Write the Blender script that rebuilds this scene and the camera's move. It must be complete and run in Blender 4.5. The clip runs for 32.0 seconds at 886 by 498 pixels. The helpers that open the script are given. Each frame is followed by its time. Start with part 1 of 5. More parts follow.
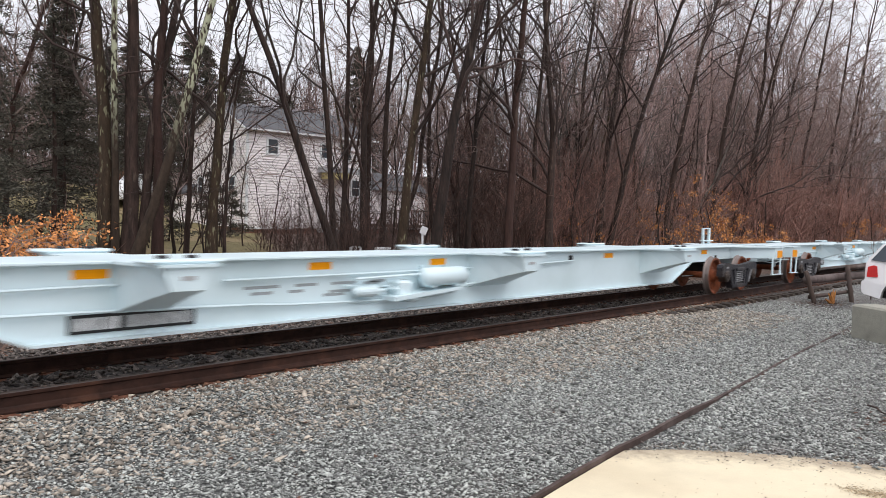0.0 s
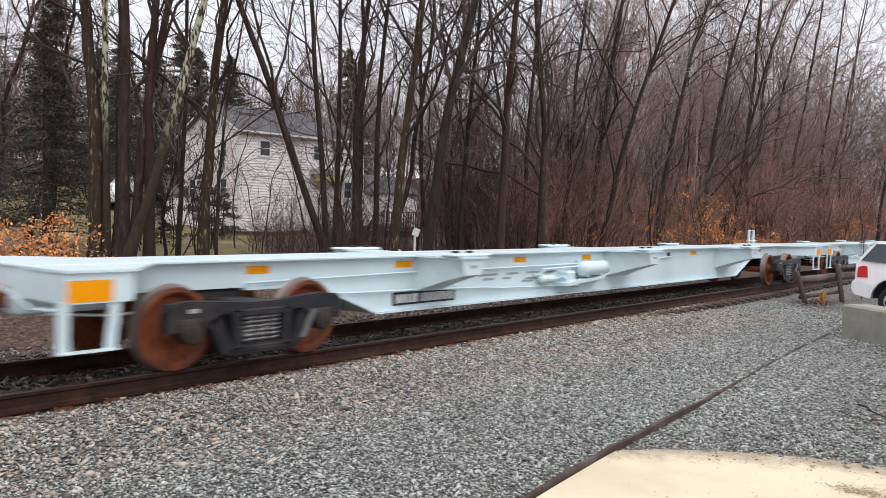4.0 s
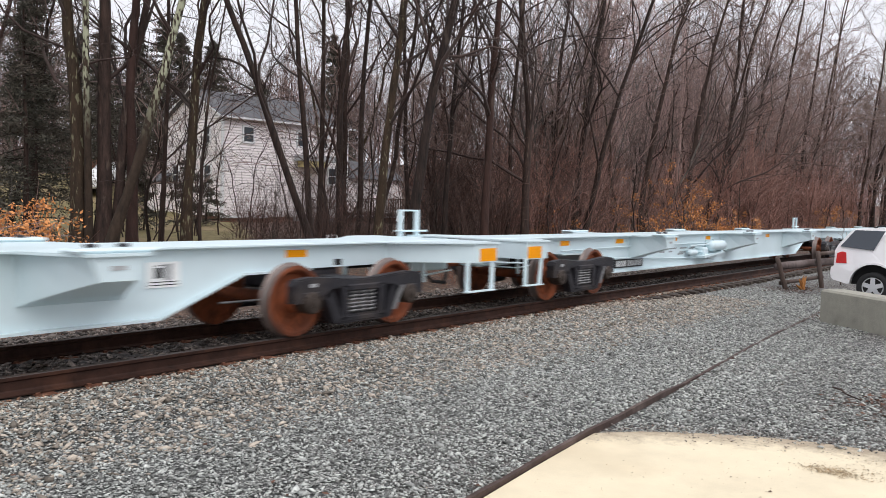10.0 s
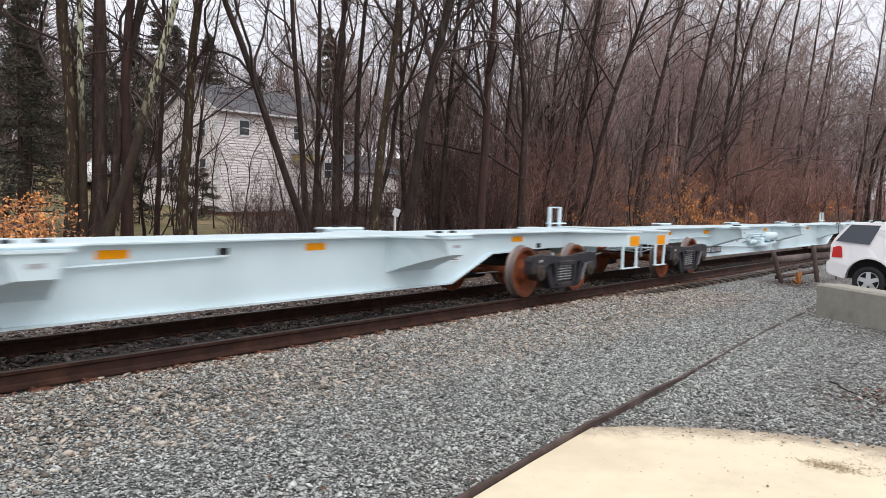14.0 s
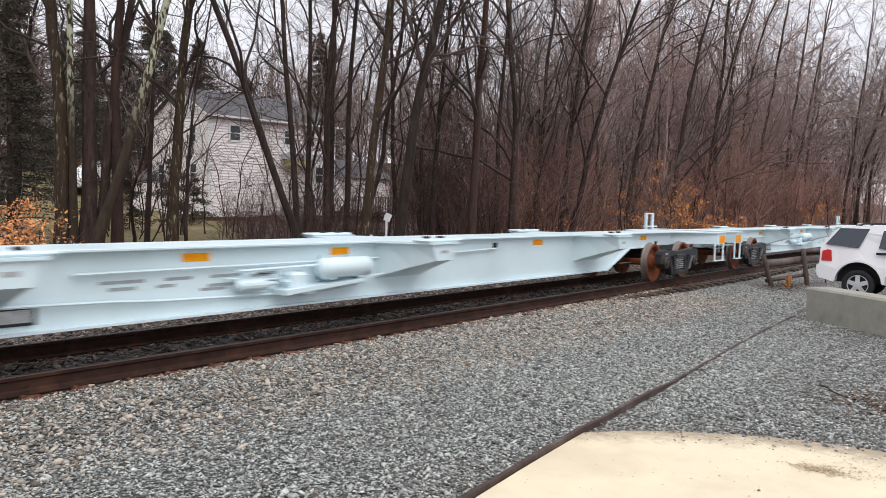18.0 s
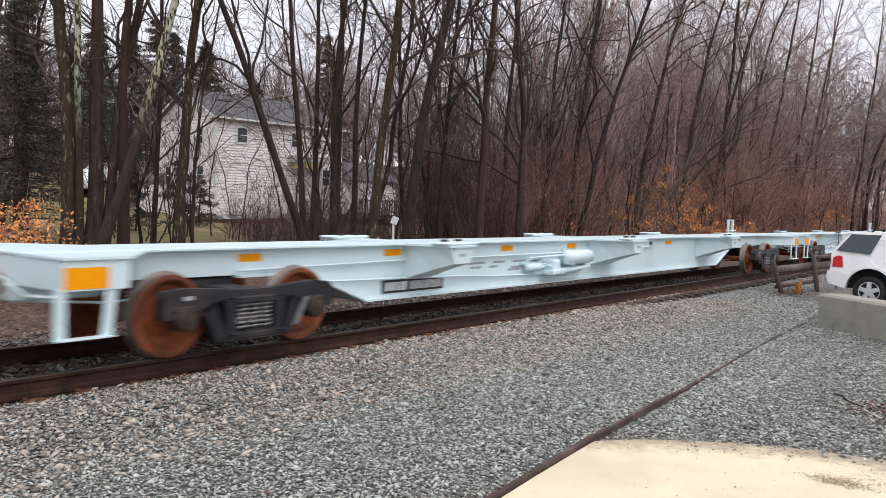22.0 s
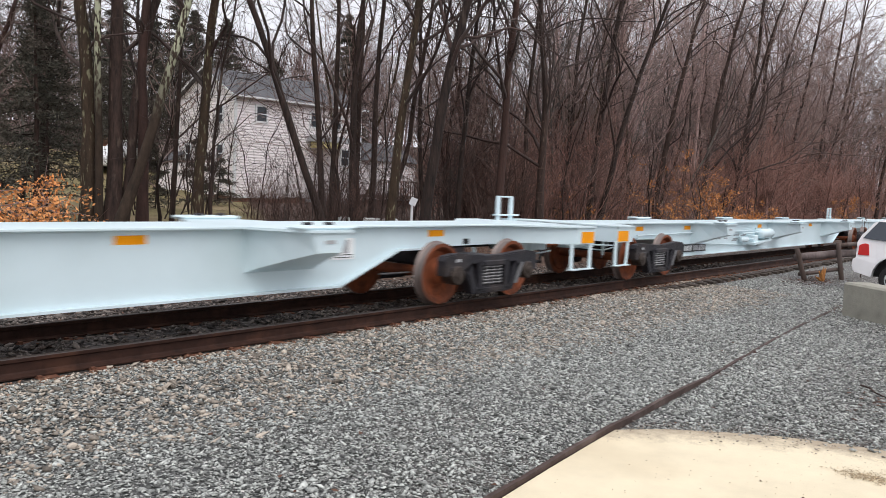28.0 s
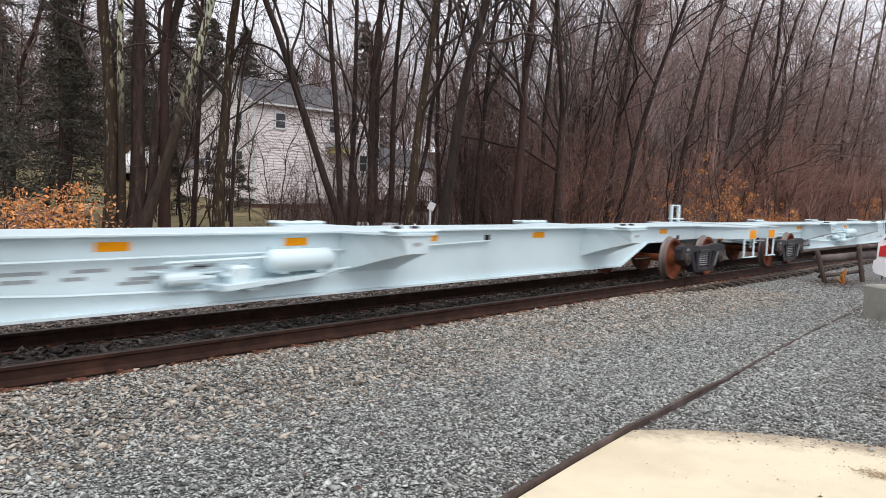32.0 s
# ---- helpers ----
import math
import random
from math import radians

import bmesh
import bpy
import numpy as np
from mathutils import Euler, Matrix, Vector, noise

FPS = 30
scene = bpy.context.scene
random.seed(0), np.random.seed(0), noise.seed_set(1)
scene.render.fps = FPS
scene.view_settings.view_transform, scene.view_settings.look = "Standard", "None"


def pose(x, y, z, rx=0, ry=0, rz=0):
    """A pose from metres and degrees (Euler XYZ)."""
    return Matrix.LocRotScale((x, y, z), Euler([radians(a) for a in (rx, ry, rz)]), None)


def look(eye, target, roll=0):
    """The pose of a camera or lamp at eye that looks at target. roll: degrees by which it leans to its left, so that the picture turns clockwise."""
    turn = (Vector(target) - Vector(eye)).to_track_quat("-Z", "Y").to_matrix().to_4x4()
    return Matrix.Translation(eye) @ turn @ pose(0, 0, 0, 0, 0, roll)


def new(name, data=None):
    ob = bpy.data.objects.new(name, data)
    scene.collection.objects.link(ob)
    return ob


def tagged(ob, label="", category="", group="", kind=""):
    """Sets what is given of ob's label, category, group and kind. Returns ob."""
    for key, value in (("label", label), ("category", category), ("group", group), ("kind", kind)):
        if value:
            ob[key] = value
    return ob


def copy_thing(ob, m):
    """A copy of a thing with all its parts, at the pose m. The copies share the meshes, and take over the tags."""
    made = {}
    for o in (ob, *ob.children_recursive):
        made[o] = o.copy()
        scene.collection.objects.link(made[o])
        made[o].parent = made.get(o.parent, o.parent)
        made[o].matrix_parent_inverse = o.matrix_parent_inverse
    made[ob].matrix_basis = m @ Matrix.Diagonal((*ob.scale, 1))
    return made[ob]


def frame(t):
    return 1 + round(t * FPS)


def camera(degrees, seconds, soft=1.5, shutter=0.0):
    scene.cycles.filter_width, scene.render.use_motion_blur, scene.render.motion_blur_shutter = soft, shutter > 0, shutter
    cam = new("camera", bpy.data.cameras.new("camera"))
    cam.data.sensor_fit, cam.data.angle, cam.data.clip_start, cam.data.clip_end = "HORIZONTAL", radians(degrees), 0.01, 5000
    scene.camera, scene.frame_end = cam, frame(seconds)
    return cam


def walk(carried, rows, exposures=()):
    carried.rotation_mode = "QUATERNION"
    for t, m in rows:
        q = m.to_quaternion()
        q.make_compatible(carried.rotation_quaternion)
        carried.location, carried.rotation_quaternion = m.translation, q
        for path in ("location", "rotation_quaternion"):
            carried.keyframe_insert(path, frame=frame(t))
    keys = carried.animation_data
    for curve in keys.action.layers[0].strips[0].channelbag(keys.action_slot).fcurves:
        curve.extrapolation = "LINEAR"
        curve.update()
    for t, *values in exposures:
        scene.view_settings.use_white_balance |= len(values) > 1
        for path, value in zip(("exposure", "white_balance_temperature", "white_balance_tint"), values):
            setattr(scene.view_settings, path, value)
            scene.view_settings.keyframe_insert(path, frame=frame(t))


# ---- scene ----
cam = camera(56.8, 32.0, soft=0.85, shutter=0.3)


def view(x, y, z, heading, tilt, roll):
    """A camera pose: heading in degrees from +Y towards +X, tilt upwards, roll as look() takes it."""
    a, b = radians(heading), radians(tilt)
    way = Vector((math.sin(a) * math.cos(b), math.cos(a) * math.cos(b), math.sin(b)))
    return look((x, y, z), Vector((x, y, z)) + way, roll)


# the camera stands 8 m from the track and sways in the hand; x runs along the track, z = 0 is the railhead
walk(cam, [
    (0, view(0.017, -7.916, 1.563, 50.665, -2.126, 1.579)),
    (0.5, view(-0.005, -7.918, 1.561, 50.622, -1.930, 1.555)),
    (1, view(-0.021, -7.932, 1.560, 50.582, -1.854, 1.445)),
    (1.5, view(-0.035, -7.957, 1.562, 50.538, -1.824, 1.267)),
    (2, view(-0.029, -7.962, 1.563, 50.492, -1.747, 1.158)),
    (2.5, view(-0.012, -7.945, 1.563, 50.642, -1.684, 1.248)),
    (3, view(0.011, -7.933, 1.560, 50.791, -1.728, 1.342)),
    (3.5, view(0.018, -7.923, 1.560, 50.992, -1.900, 1.417)),
    (5.5, view(-0.019, -7.975, 1.562, 51.440, -2.083, 1.312)),
    (6, view(-0.021, -7.980, 1.560, 51.488, -2.076, 1.313)),
    (6.5, view(-0.027, -7.981, 1.560, 51.588, -2.074, 1.349)),
    (7, view(-0.020, -7.967, 1.558, 51.752, -2.091, 1.502)),
    (7.5, view(-0.013, -7.962, 1.566, 51.881, -2.196, 1.573)),
    (8, view(-0.002, -7.959, 1.564, 51.936, -2.314, 1.598)),
    (8.5, view(-0.001, -7.969, 1.554, 52.016, -2.448, 1.564)),
    (9, view(-0.001, -7.984, 1.549, 52.076, -2.621, 1.471)),
    (9.5, view(-0.000, -7.986, 1.547, 52.171, -2.787, 1.456)),
    (10, view(-0.006, -7.989, 1.551, 52.222, -2.894, 1.440)),
    (10.5, view(-0.008, -7.979, 1.552, 52.305, -2.883, 1.459)),
    (11, view(-0.009, -7.973, 1.555, 52.364, -2.823, 1.479)),
    (11.5, view(-0.001, -7.969, 1.554, 52.426, -2.786, 1.461)),
    (12, view(0.007, -7.965, 1.554, 52.448, -2.880, 1.499)),
    (12.5, view(0.010, -7.962, 1.552, 52.492, -3.135, 1.559)),
    (13, view(0.008, -7.963, 1.547, 52.541, -3.511, 1.538)),
    (13.5, view(-0.014, -7.982, 1.553, 52.576, -3.586, 1.527)),
    (14, view(0.004, -7.966, 1.554, 52.526, -3.316, 1.491)),
    (14.5, view(0.006, -7.956, 1.558, 52.569, -3.022, 1.538)),
    (16.5, view(0.005, -7.957, 1.568, 52.848, -2.376, 1.543)),
    (17, view(0.010, -7.958, 1.564, 52.923, -2.574, 1.472)),
    (17.5, view(-0.009, -7.974, 1.570, 53.005, -2.778, 1.352)),
    (18, view(-0.000, -7.969, 1.567, 53.113, -3.005, 1.313)),
    (18.5, view(0.008, -7.968, 1.557, 53.205, -3.177, 1.286)),
    (19, view(0.000, -7.963, 1.554, 53.307, -3.191, 1.315)),
    (19.5, view(-0.031, -7.980, 1.564, 53.306, -3.013, 1.503)),
    (20, view(-0.020, -7.963, 1.571, 53.171, -2.754, 1.636)),
    (20.5, view(0.007, -7.932, 1.570, 53.047, -2.654, 1.736)),
    (21, view(0.038, -7.911, 1.573, 52.907, -2.714, 1.658)),
    (21.5, view(0.056, -7.889, 1.570, 52.801, -2.745, 1.658)),
    (22, view(0.079, -7.874, 1.560, 52.693, -2.761, 1.673)),
    (22.5, view(0.099, -7.861, 1.562, 52.672, -2.837, 1.773)),
    (23, view(0.131, -7.845, 1.559, 52.681, -2.915, 1.905)),
    (23.5, view(0.149, -7.840, 1.557, 52.707, -3.007, 1.981)),
    (24, view(0.127, -7.856, 1.556, 52.752, -3.072, 1.970)),
    (24.5, view(0.102, -7.874, 1.554, 52.815, -3.151, 1.955)),
    (25, view(0.064, -7.903, 1.557, 52.856, -3.246, 1.968)),
    (25.5, view(0.038, -7.915, 1.549, 52.873, -3.323, 2.006)),
    (27.5, view(0.157, -7.801, 1.550, 51.749, -3.901, 2.319)),
    (28, view(0.189, -7.771, 1.555, 51.488, -4.079, 2.439)),
    (28.5, view(0.193, -7.771, 1.552, 51.274, -4.188, 2.446)),
    (29, view(0.182, -7.785, 1.553, 51.072, -4.341, 2.370)),
    (29.5, view(0.166, -7.806, 1.554, 50.913, -4.557, 2.223)),
    (30, view(0.132, -7.835, 1.556, 50.751, -4.636, 2.081)),
    (30.5, view(0.105, -7.849, 1.557, 50.670, -4.433, 2.021)),
    (31, view(0.091, -7.851, 1.553, 50.584, -4.190, 2.024)),
    (31.5, view(0.066, -7.866, 1.553, 50.463, -3.927, 1.937)),
    (32, view(0.099, -7.835, 1.551, 50.212, -3.798, 2.010)),
])

# ---- light: an even, bright overcast sky ----
world = bpy.data.worlds.new("overcast")
scene.world = world
world.use_nodes = True
wn, wl = world.node_tree.nodes, world.node_tree.links
sky = wn.new("ShaderNodeTexSky")
sky.sky_type = "NISHITA"
sky.sun_disc = False
sky.sun_elevation, sky.sun_rotation = radians(60), radians(204)
sky.air_density, sky.dust_density, sky.ozone_density = 1.0, 4.0, 1.0
grey = wn.new("ShaderNodeMixRGB")
grey.inputs[0].default_value = 0.9
grey.inputs[2].default_value = (9.9, 9.9, 10.65, 1)
wl.new(sky.outputs[0], grey.inputs[1])
wl.new(grey.outputs[0], wn["Background"].inputs[0])
wn["Background"].inputs[1].default_value = 0.088
sun = new("sun", bpy.data.lights.new("sun", "SUN"))
sun.data.energy, sun.data.angle, sun.data.color = 1.5, radians(70), (1.0, 0.985, 0.97)
sun.matrix_world = look((4, -18, 34), (12, 0, 0))
scene.view_settings.exposure = 0.235


# ---- materials ----
def material(name, base, rough=0.8, metal=0.0, vary=0.25, scale=8.0, second=None, second_scale=1.2, second_amount=0.5, bump=0.2,
             bump_scale=None, per_object=0.0, per_island=0.0, spec=0.4, obj=True, stretch=1.0, sharp=1.0, above=None):
    """A procedural surface: two scales of colour change, grain in the relief, and some difference from piece to piece."""
    m = bpy.data.materials.new(name)
    m.use_nodes = True
    n, l = m.node_tree.nodes, m.node_tree.links
    bsdf = n["Principled BSDF"]
    bsdf.inputs["Roughness"].default_value = rough
    bsdf.inputs["Metallic"].default_value = metal
    bsdf.inputs["Specular IOR Level"].default_value = spec
    co = n.new("ShaderNodeTexCoord")
    src = co.outputs["Object"] if obj else n.new("ShaderNodeNewGeometry").outputs["Position"]
    if stretch != 1.0:
        mp = n.new("ShaderNodeMapping")
        mp.inputs["Scale"].default_value = (1, 1, stretch)
        l.new(src, mp.inputs["Vector"])
        src = mp.outputs[0]
    fine = n.new("ShaderNodeTexNoise")
    fine.inputs["Scale"].default_value, fine.inputs["Detail"].default_value, fine.inputs["Roughness"].default_value = scale, 6, 0.65
    l.new(src, fine.inputs["Vector"])
    ramp = n.new("ShaderNodeValToRGB")
    lo, hi = 1 - vary, 1 + vary
    ramp.color_ramp.elements[0].position, ramp.color_ramp.elements[1].position = 0.3, 0.7
    ramp.color_ramp.elements[0].color = (*[min(1, c * lo) for c in base], 1)
    ramp.color_ramp.elements[1].color = (*[min(1, c * hi) for c in base], 1)
    l.new(fine.outputs["Fac"], ramp.inputs[0])
    col = ramp.outputs[0]
    if second:
        big = n.new("ShaderNodeTexNoise")
        big.inputs["Scale"].default_value, big.inputs["Detail"].default_value = second_scale, 5
        l.new(src, big.inputs["Vector"])
        step = n.new("ShaderNodeMapRange")
        step.inputs["From Min"].default_value, step.inputs["From Max"].default_value = 0.735 - 0.25 * second_amount - 0.115 / sharp, 0.735 - 0.25 * second_amount + 0.115 / sharp
        l.new(big.outputs["Fac"], step.inputs["Value"])
        mix = n.new("ShaderNodeMixRGB")
        mix.inputs[2].default_value = (*second, 1)
        share = step.outputs[0]
        if above:
            sep = n.new("ShaderNodeSeparateXYZ")
            l.new(co.outputs["Object"], sep.inputs[0])
            grow = n.new("ShaderNodeMapRange")
            grow.inputs["From Min"].default_value, grow.inputs["From Max"].default_value = above
            l.new(sep.outputs["Z"], grow.inputs["Value"])
            both = n.new("ShaderNodeMath")
            both.operation = "MULTIPLY"
            l.new(grow.outputs[0], both.inputs[0])
            l.new(share, both.inputs[1])
            share = both.outputs[0]
        l.new(share, mix.inputs[0])
        l.new(col, mix.inputs[1])
        col = mix.outputs[0]
    for amount, out in ((per_object, ("ShaderNodeObjectInfo", "Random")), (per_island, ("ShaderNodeNewGeometry", "Random Per Island"))):
        if amount:
            info = n.new(out[0])
            rng = n.new("ShaderNodeMapRange")
            rng.inputs["To Min"].default_value, rng.inputs["To Max"].default_value = 1 - amount, 1 + amount
            l.new(info.outputs[out[1]], rng.inputs["Value"])
            hsv = n.new("ShaderNodeHueSaturation")
            l.new(rng.outputs[0], hsv.inputs["Value"])
            l.new(col, hsv.inputs["Color"])
            col = hsv.outputs[0]
    l.new(col, bsdf.inputs["Base Color"])
    if bump:
        b = n.new("ShaderNodeBump")
        b.inputs["Strength"].default_value, b.inputs["Distance"].default_value = bump, 0.02
        t = fine
        if bump_scale:
            t = n.new("ShaderNodeTexNoise")
            t.inputs["Scale"].default_value, t.inputs["Detail"].default_value = bump_scale, 4
            l.new(src, t.inputs["Vector"])
        l.new(t.outputs["Fac"], b.inputs["Height"])
        l.new(b.outputs[0], bsdf.inputs["Normal"])
    return m


def stone_ground(name, tones, size, dark=0.35, stain=None, stain_scale=0.5, stain_amount=0.5):
    """Loose crushed stone: cells of different tones with relief; the shade in the gaps is painted dark."""
    m = bpy.data.materials.new(name)
    m.use_nodes = True
    n, l = m.node_tree.nodes, m.node_tree.links
    bsdf = n["Principled BSDF"]
    bsdf.inputs["Roughness"].default_value = 0.75
    pos = n.new("ShaderNodeNewGeometry").outputs["Position"]
    cell = n.new("ShaderNodeTexVoronoi")
    cell.inputs["Scale"].default_value = 1 / size
    edge = n.new("ShaderNodeTexVoronoi")
    edge.feature = "DISTANCE_TO_EDGE"
    edge.inputs["Scale"].default_value = 1 / size
    for v in (cell, edge):
        l.new(pos, v.inputs["Vector"])
    ramp = n.new("ShaderNodeValToRGB")
    while len(ramp.color_ramp.elements) < len(tones):
        ramp.color_ramp.elements.new(0.5)
    for i, (e, c) in enumerate(zip(ramp.color_ramp.elements, tones)):
        e.position, e.color = i / (len(tones) - 1), (*c, 1)
    sep = n.new("ShaderNodeSeparateColor")
    l.new(cell.outputs["Color"], sep.inputs[0])
    l.new(sep.outputs[0], ramp.inputs[0])
    # darkens the cell edges: shade between stones goes into the colour
    gap = n.new("ShaderNodeMapRange")
    gap.inputs["From Max"].default_value, gap.inputs["To Min"].default_value = 0.12, dark
    l.new(edge.outputs["Distance"], gap.inputs["Value"])
    mul = n.new("ShaderNodeMixRGB")
    mul.blend_type, mul.inputs[0].default_value = "MULTIPLY", 1
    l.new(ramp.outputs[0], mul.inputs[1])
    l.new(gap.outputs[0], mul.inputs[2])
    col = mul.outputs[0]
    big = n.new("ShaderNodeTexNoise")
    big.inputs["Scale"].default_value, big.inputs["Detail"].default_value = stain_scale, 6
    l.new(pos, big.inputs["Vector"])
    if stain:
        step = n.new("ShaderNodeMapRange")
        step.inputs["From Min"].default_value, step.inputs["From Max"].default_value = 0.5, 0.75
        step.inputs["To Max"].default_value = stain_amount
        l.new(big.outputs["Fac"], step.inputs["Value"])
        mix = n.new("ShaderNodeMixRGB")
        mix.inputs[2].default_value = (*stain, 1)
        l.new(step.outputs[0], mix.inputs[0])
        l.new(col, mix.inputs[1])
        col = mix.outputs[0]
    l.new(col, bsdf.inputs["Base Color"])
    b = n.new("ShaderNodeBump")
    b.inputs["Strength"].default_value, b.inputs["Distance"].default_value = 0.8, size * 0.5
    l.new(edge.outputs["Distance"], b.inputs["Height"])
    l.new(b.outputs[0], bsdf.inputs["Normal"])
    return m


def glass(name, tint=(0.02, 0.025, 0.03)):
    m = bpy.data.materials.new(name)
    m.use_nodes = True
    bsdf = m.node_tree.nodes["Principled BSDF"]
    bsdf.inputs["Base Color"].default_value = (*tint, 1)
    bsdf.inputs["Roughness"].default_value = 0.06
    bsdf.inputs["Specular IOR Level"].default_value = 0.6
    return m


# low tones put the shade between the loose stones into the ground colour
GRAVEL = stone_ground("crushed_stone", [(0.02, 0.021, 0.02), (0.07, 0.072, 0.07), (0.2, 0.2, 0.19), (0.62, 0.61, 0.575)], 0.024, dark=0.05, stain=(0.14, 0.108, 0.088), stain_amount=0.4)
STONE = material("stone", (0.325, 0.335, 0.315), 0.7, vary=0.3, scale=40, per_island=0.8, bump=0.2)
TANSTONE = material("tan_stone", (0.335, 0.29, 0.24), 0.75, vary=0.3, scale=40, per_island=0.65, bump=0.2)
DRYLEAF = material("fallen_leaves", (0.092, 0.046, 0.03), 0.8, vary=0.4, scale=5, per_island=0.7, bump=0.1)
BALLAST = stone_ground("track_ballast", [(0.014, 0.011, 0.01), (0.045, 0.037, 0.033), (0.095, 0.08, 0.072), (0.24, 0.205, 0.18)], 0.05, stain=(0.06, 0.03, 0.018), stain_scale=2, stain_amount=0.8)
LITTER = stone_ground("leaf_litter", [(0.03, 0.018, 0.013), (0.085, 0.044, 0.029), (0.12, 0.066, 0.043), (0.2, 0.14, 0.1)], 0.06, stain=(0.05, 0.04, 0.028), stain_scale=0.6, stain_amount=0.5)
LAWN = material("lawn", (0.17, 0.14, 0.062), 0.9, vary=0.4, scale=3, second=(0.26, 0.19, 0.11), second_scale=0.25, bump=0.6, bump_scale=40, obj=False)
PAD = material("painted_concrete", (0.74, 0.645, 0.465), 0.65, vary=0.08, scale=2.5, second=(0.62, 0.52, 0.36), second_scale=0.7, second_amount=0.3, bump=0.08, bump_scale=60, obj=False)
PADX, PADY = 3.6, -7.3


def rim_dirt(m):
    """Brown dust and grit that has crept over the pad from its rim, in uneven tongues."""
    n, l = m.node_tree.nodes, m.node_tree.links
    pos = n.new("ShaderNodeNewGeometry").outputs["Position"]
    far = n.new("ShaderNodeVectorMath")
    far.operation = "DISTANCE"
    far.inputs[1].default_value = (PADX, PADY, -0.272)
    l.new(pos, far.inputs[0])
    total = far.outputs["Value"]
    for scale, amount in ((2.2, 0.75), (14.0, 0.5), (70.0, 0.5)):
        tex = n.new("ShaderNodeTexNoise")
        tex.inputs["Scale"].default_value, tex.inputs["Detail"].default_value = scale, 4
        l.new(pos, tex.inputs["Vector"])
        add = n.new("ShaderNodeMath")
        add.operation = "MULTIPLY_ADD"
        add.inputs[1].default_value = amount
        l.new(tex.outputs["Fac"], add.inputs[0])
        l.new(total, add.inputs[2])
        total = add.outputs[0]
    step = n.new("ShaderNodeMapRange")
    step.inputs["From Min"].default_value, step.inputs["From Max"].default_value, step.inputs["To Max"].default_value = 3.98, 4.4, 0.85
    l.new(total, step.inputs["Value"])
    mix = n.new("ShaderNodeMixRGB")
    mix.inputs[2].default_value = (0.31, 0.245, 0.175, 1)
    base = n["Principled BSDF"].inputs["Base Color"]
    l.new(base.links[0].from_socket, mix.inputs[1])
    l.new(step.outputs[0], mix.inputs[0])
    l.new(mix.outputs[0], base)


rim_dirt(PAD)
CONCRETE = material("block_concrete", (0.33, 0.32, 0.27), 0.85, vary=0.12, scale=7, second=(0.24, 0.235, 0.2), second_scale=3.5, second_amount=0.4, bump=0.3, bump_scale=40)
CRIB = material("dusty_ballast_stone", (0.17, 0.145, 0.128), 0.8, vary=0.3, scale=40, per_island=0.8, bump=0.2)
RUSTSTONE = material("rust_stained_stone", (0.2, 0.105, 0.066), 0.8, vary=0.35, scale=40, per_island=0.6, bump=0.2)
RAIL = material("rail_steel", (0.036, 0.0165, 0.0115), 0.7, 0.0, spec=0.2, vary=0.45, scale=6, second=(0.075, 0.033, 0.02), second_scale=3.0, second_amount=0.3, bump=0.2)
RAILHEAD = material("worn_railhead", (0.07, 0.058, 0.054), 0.42, 0.5, vary=0.15, scale=10, bump=0.03)
TIE = material("creosoted_wood", (0.045, 0.033, 0.026), 0.85, vary=0.35, scale=12, second=(0.1, 0.075, 0.055), second_scale=4, bump=0.5, per_object=0.3)
PLATE = material("rusty_plate", (0.15, 0.062, 0.036), 0.8, 0.2, vary=0.35, scale=14, bump=0.3)
EDGING = material("rusted_edging", (0.075, 0.05, 0.043), 0.75, 0.3, vary=0.35, scale=8, second=(0.15, 0.11, 0.098), second_scale=3, bump=0.3)
PAINT = material("pale_blue_grey_paint", (0.665, 0.79, 0.83), 0.42, vary=0.03, scale=1.5, second=(0.57, 0.69, 0.715), second_scale=0.6, second_amount=0.35, bump=0.02, bump_scale=80)
ORANGE = material("orange_reflector", (0.93, 0.345, 0.0), 0.5, vary=0.05, scale=10, bump=0.05, spec=0.15)
BLACK = material("black_stencil", (0.012, 0.013, 0.014), 0.5, vary=0.2, scale=10, bump=0.0)
WHITE = material("white_stencil", (0.88, 0.9, 0.9), 0.5, vary=0.06, scale=12, bump=0.0)
TRUCK = material("dark_cast_steel", (0.021, 0.02, 0.025), 0.5, 0.2, vary=0.35, scale=6, second=(0.05, 0.04, 0.038), second_scale=3, bump=0.3, bump_scale=50)
SPRING = material("spring_steel", (0.2, 0.2, 0.205), 0.5, 0.4, vary=0.3, scale=10, bump=0.1)
RUST = material("orange_rust", (0.24, 0.066, 0.024), 0.75, 0.1, vary=0.4, scale=7, second=(0.09, 0.03, 0.017), second_scale=3, second_amount=0.55, bump=0.25)
TREAD = material("polished_tread", (0.21, 0.17, 0.155), 0.45, 0.5, vary=0.2, scale=8, bump=0.05)
BEARING = material("bearing_cap", (0.05, 0.037, 0.03), 0.55, 0.3, vary=0.3, scale=12, bump=0.1)
DARKHOLE = material("dark_recess", (0.02, 0.02, 0.021), 0.9, vary=0.1, bump=0)
BARK = material("wet_bark", (0.036, 0.021, 0.016), 0.85, vary=0.75, scale=11, second=(0.1, 0.072, 0.056), second_scale=6, second_amount=0.36, sharp=3, bump=1.0, bump_scale=25, per_object=0.35, stretch=0.25)
BARK_RED = material("reddish_bark", (0.05, 0.024, 0.018), 0.85, vary=0.5, scale=9, second=(0.09, 0.06, 0.045), second_scale=5, second_amount=0.3, sharp=2, bump=0.9, bump_scale=25, per_object=0.2, stretch=0.25)
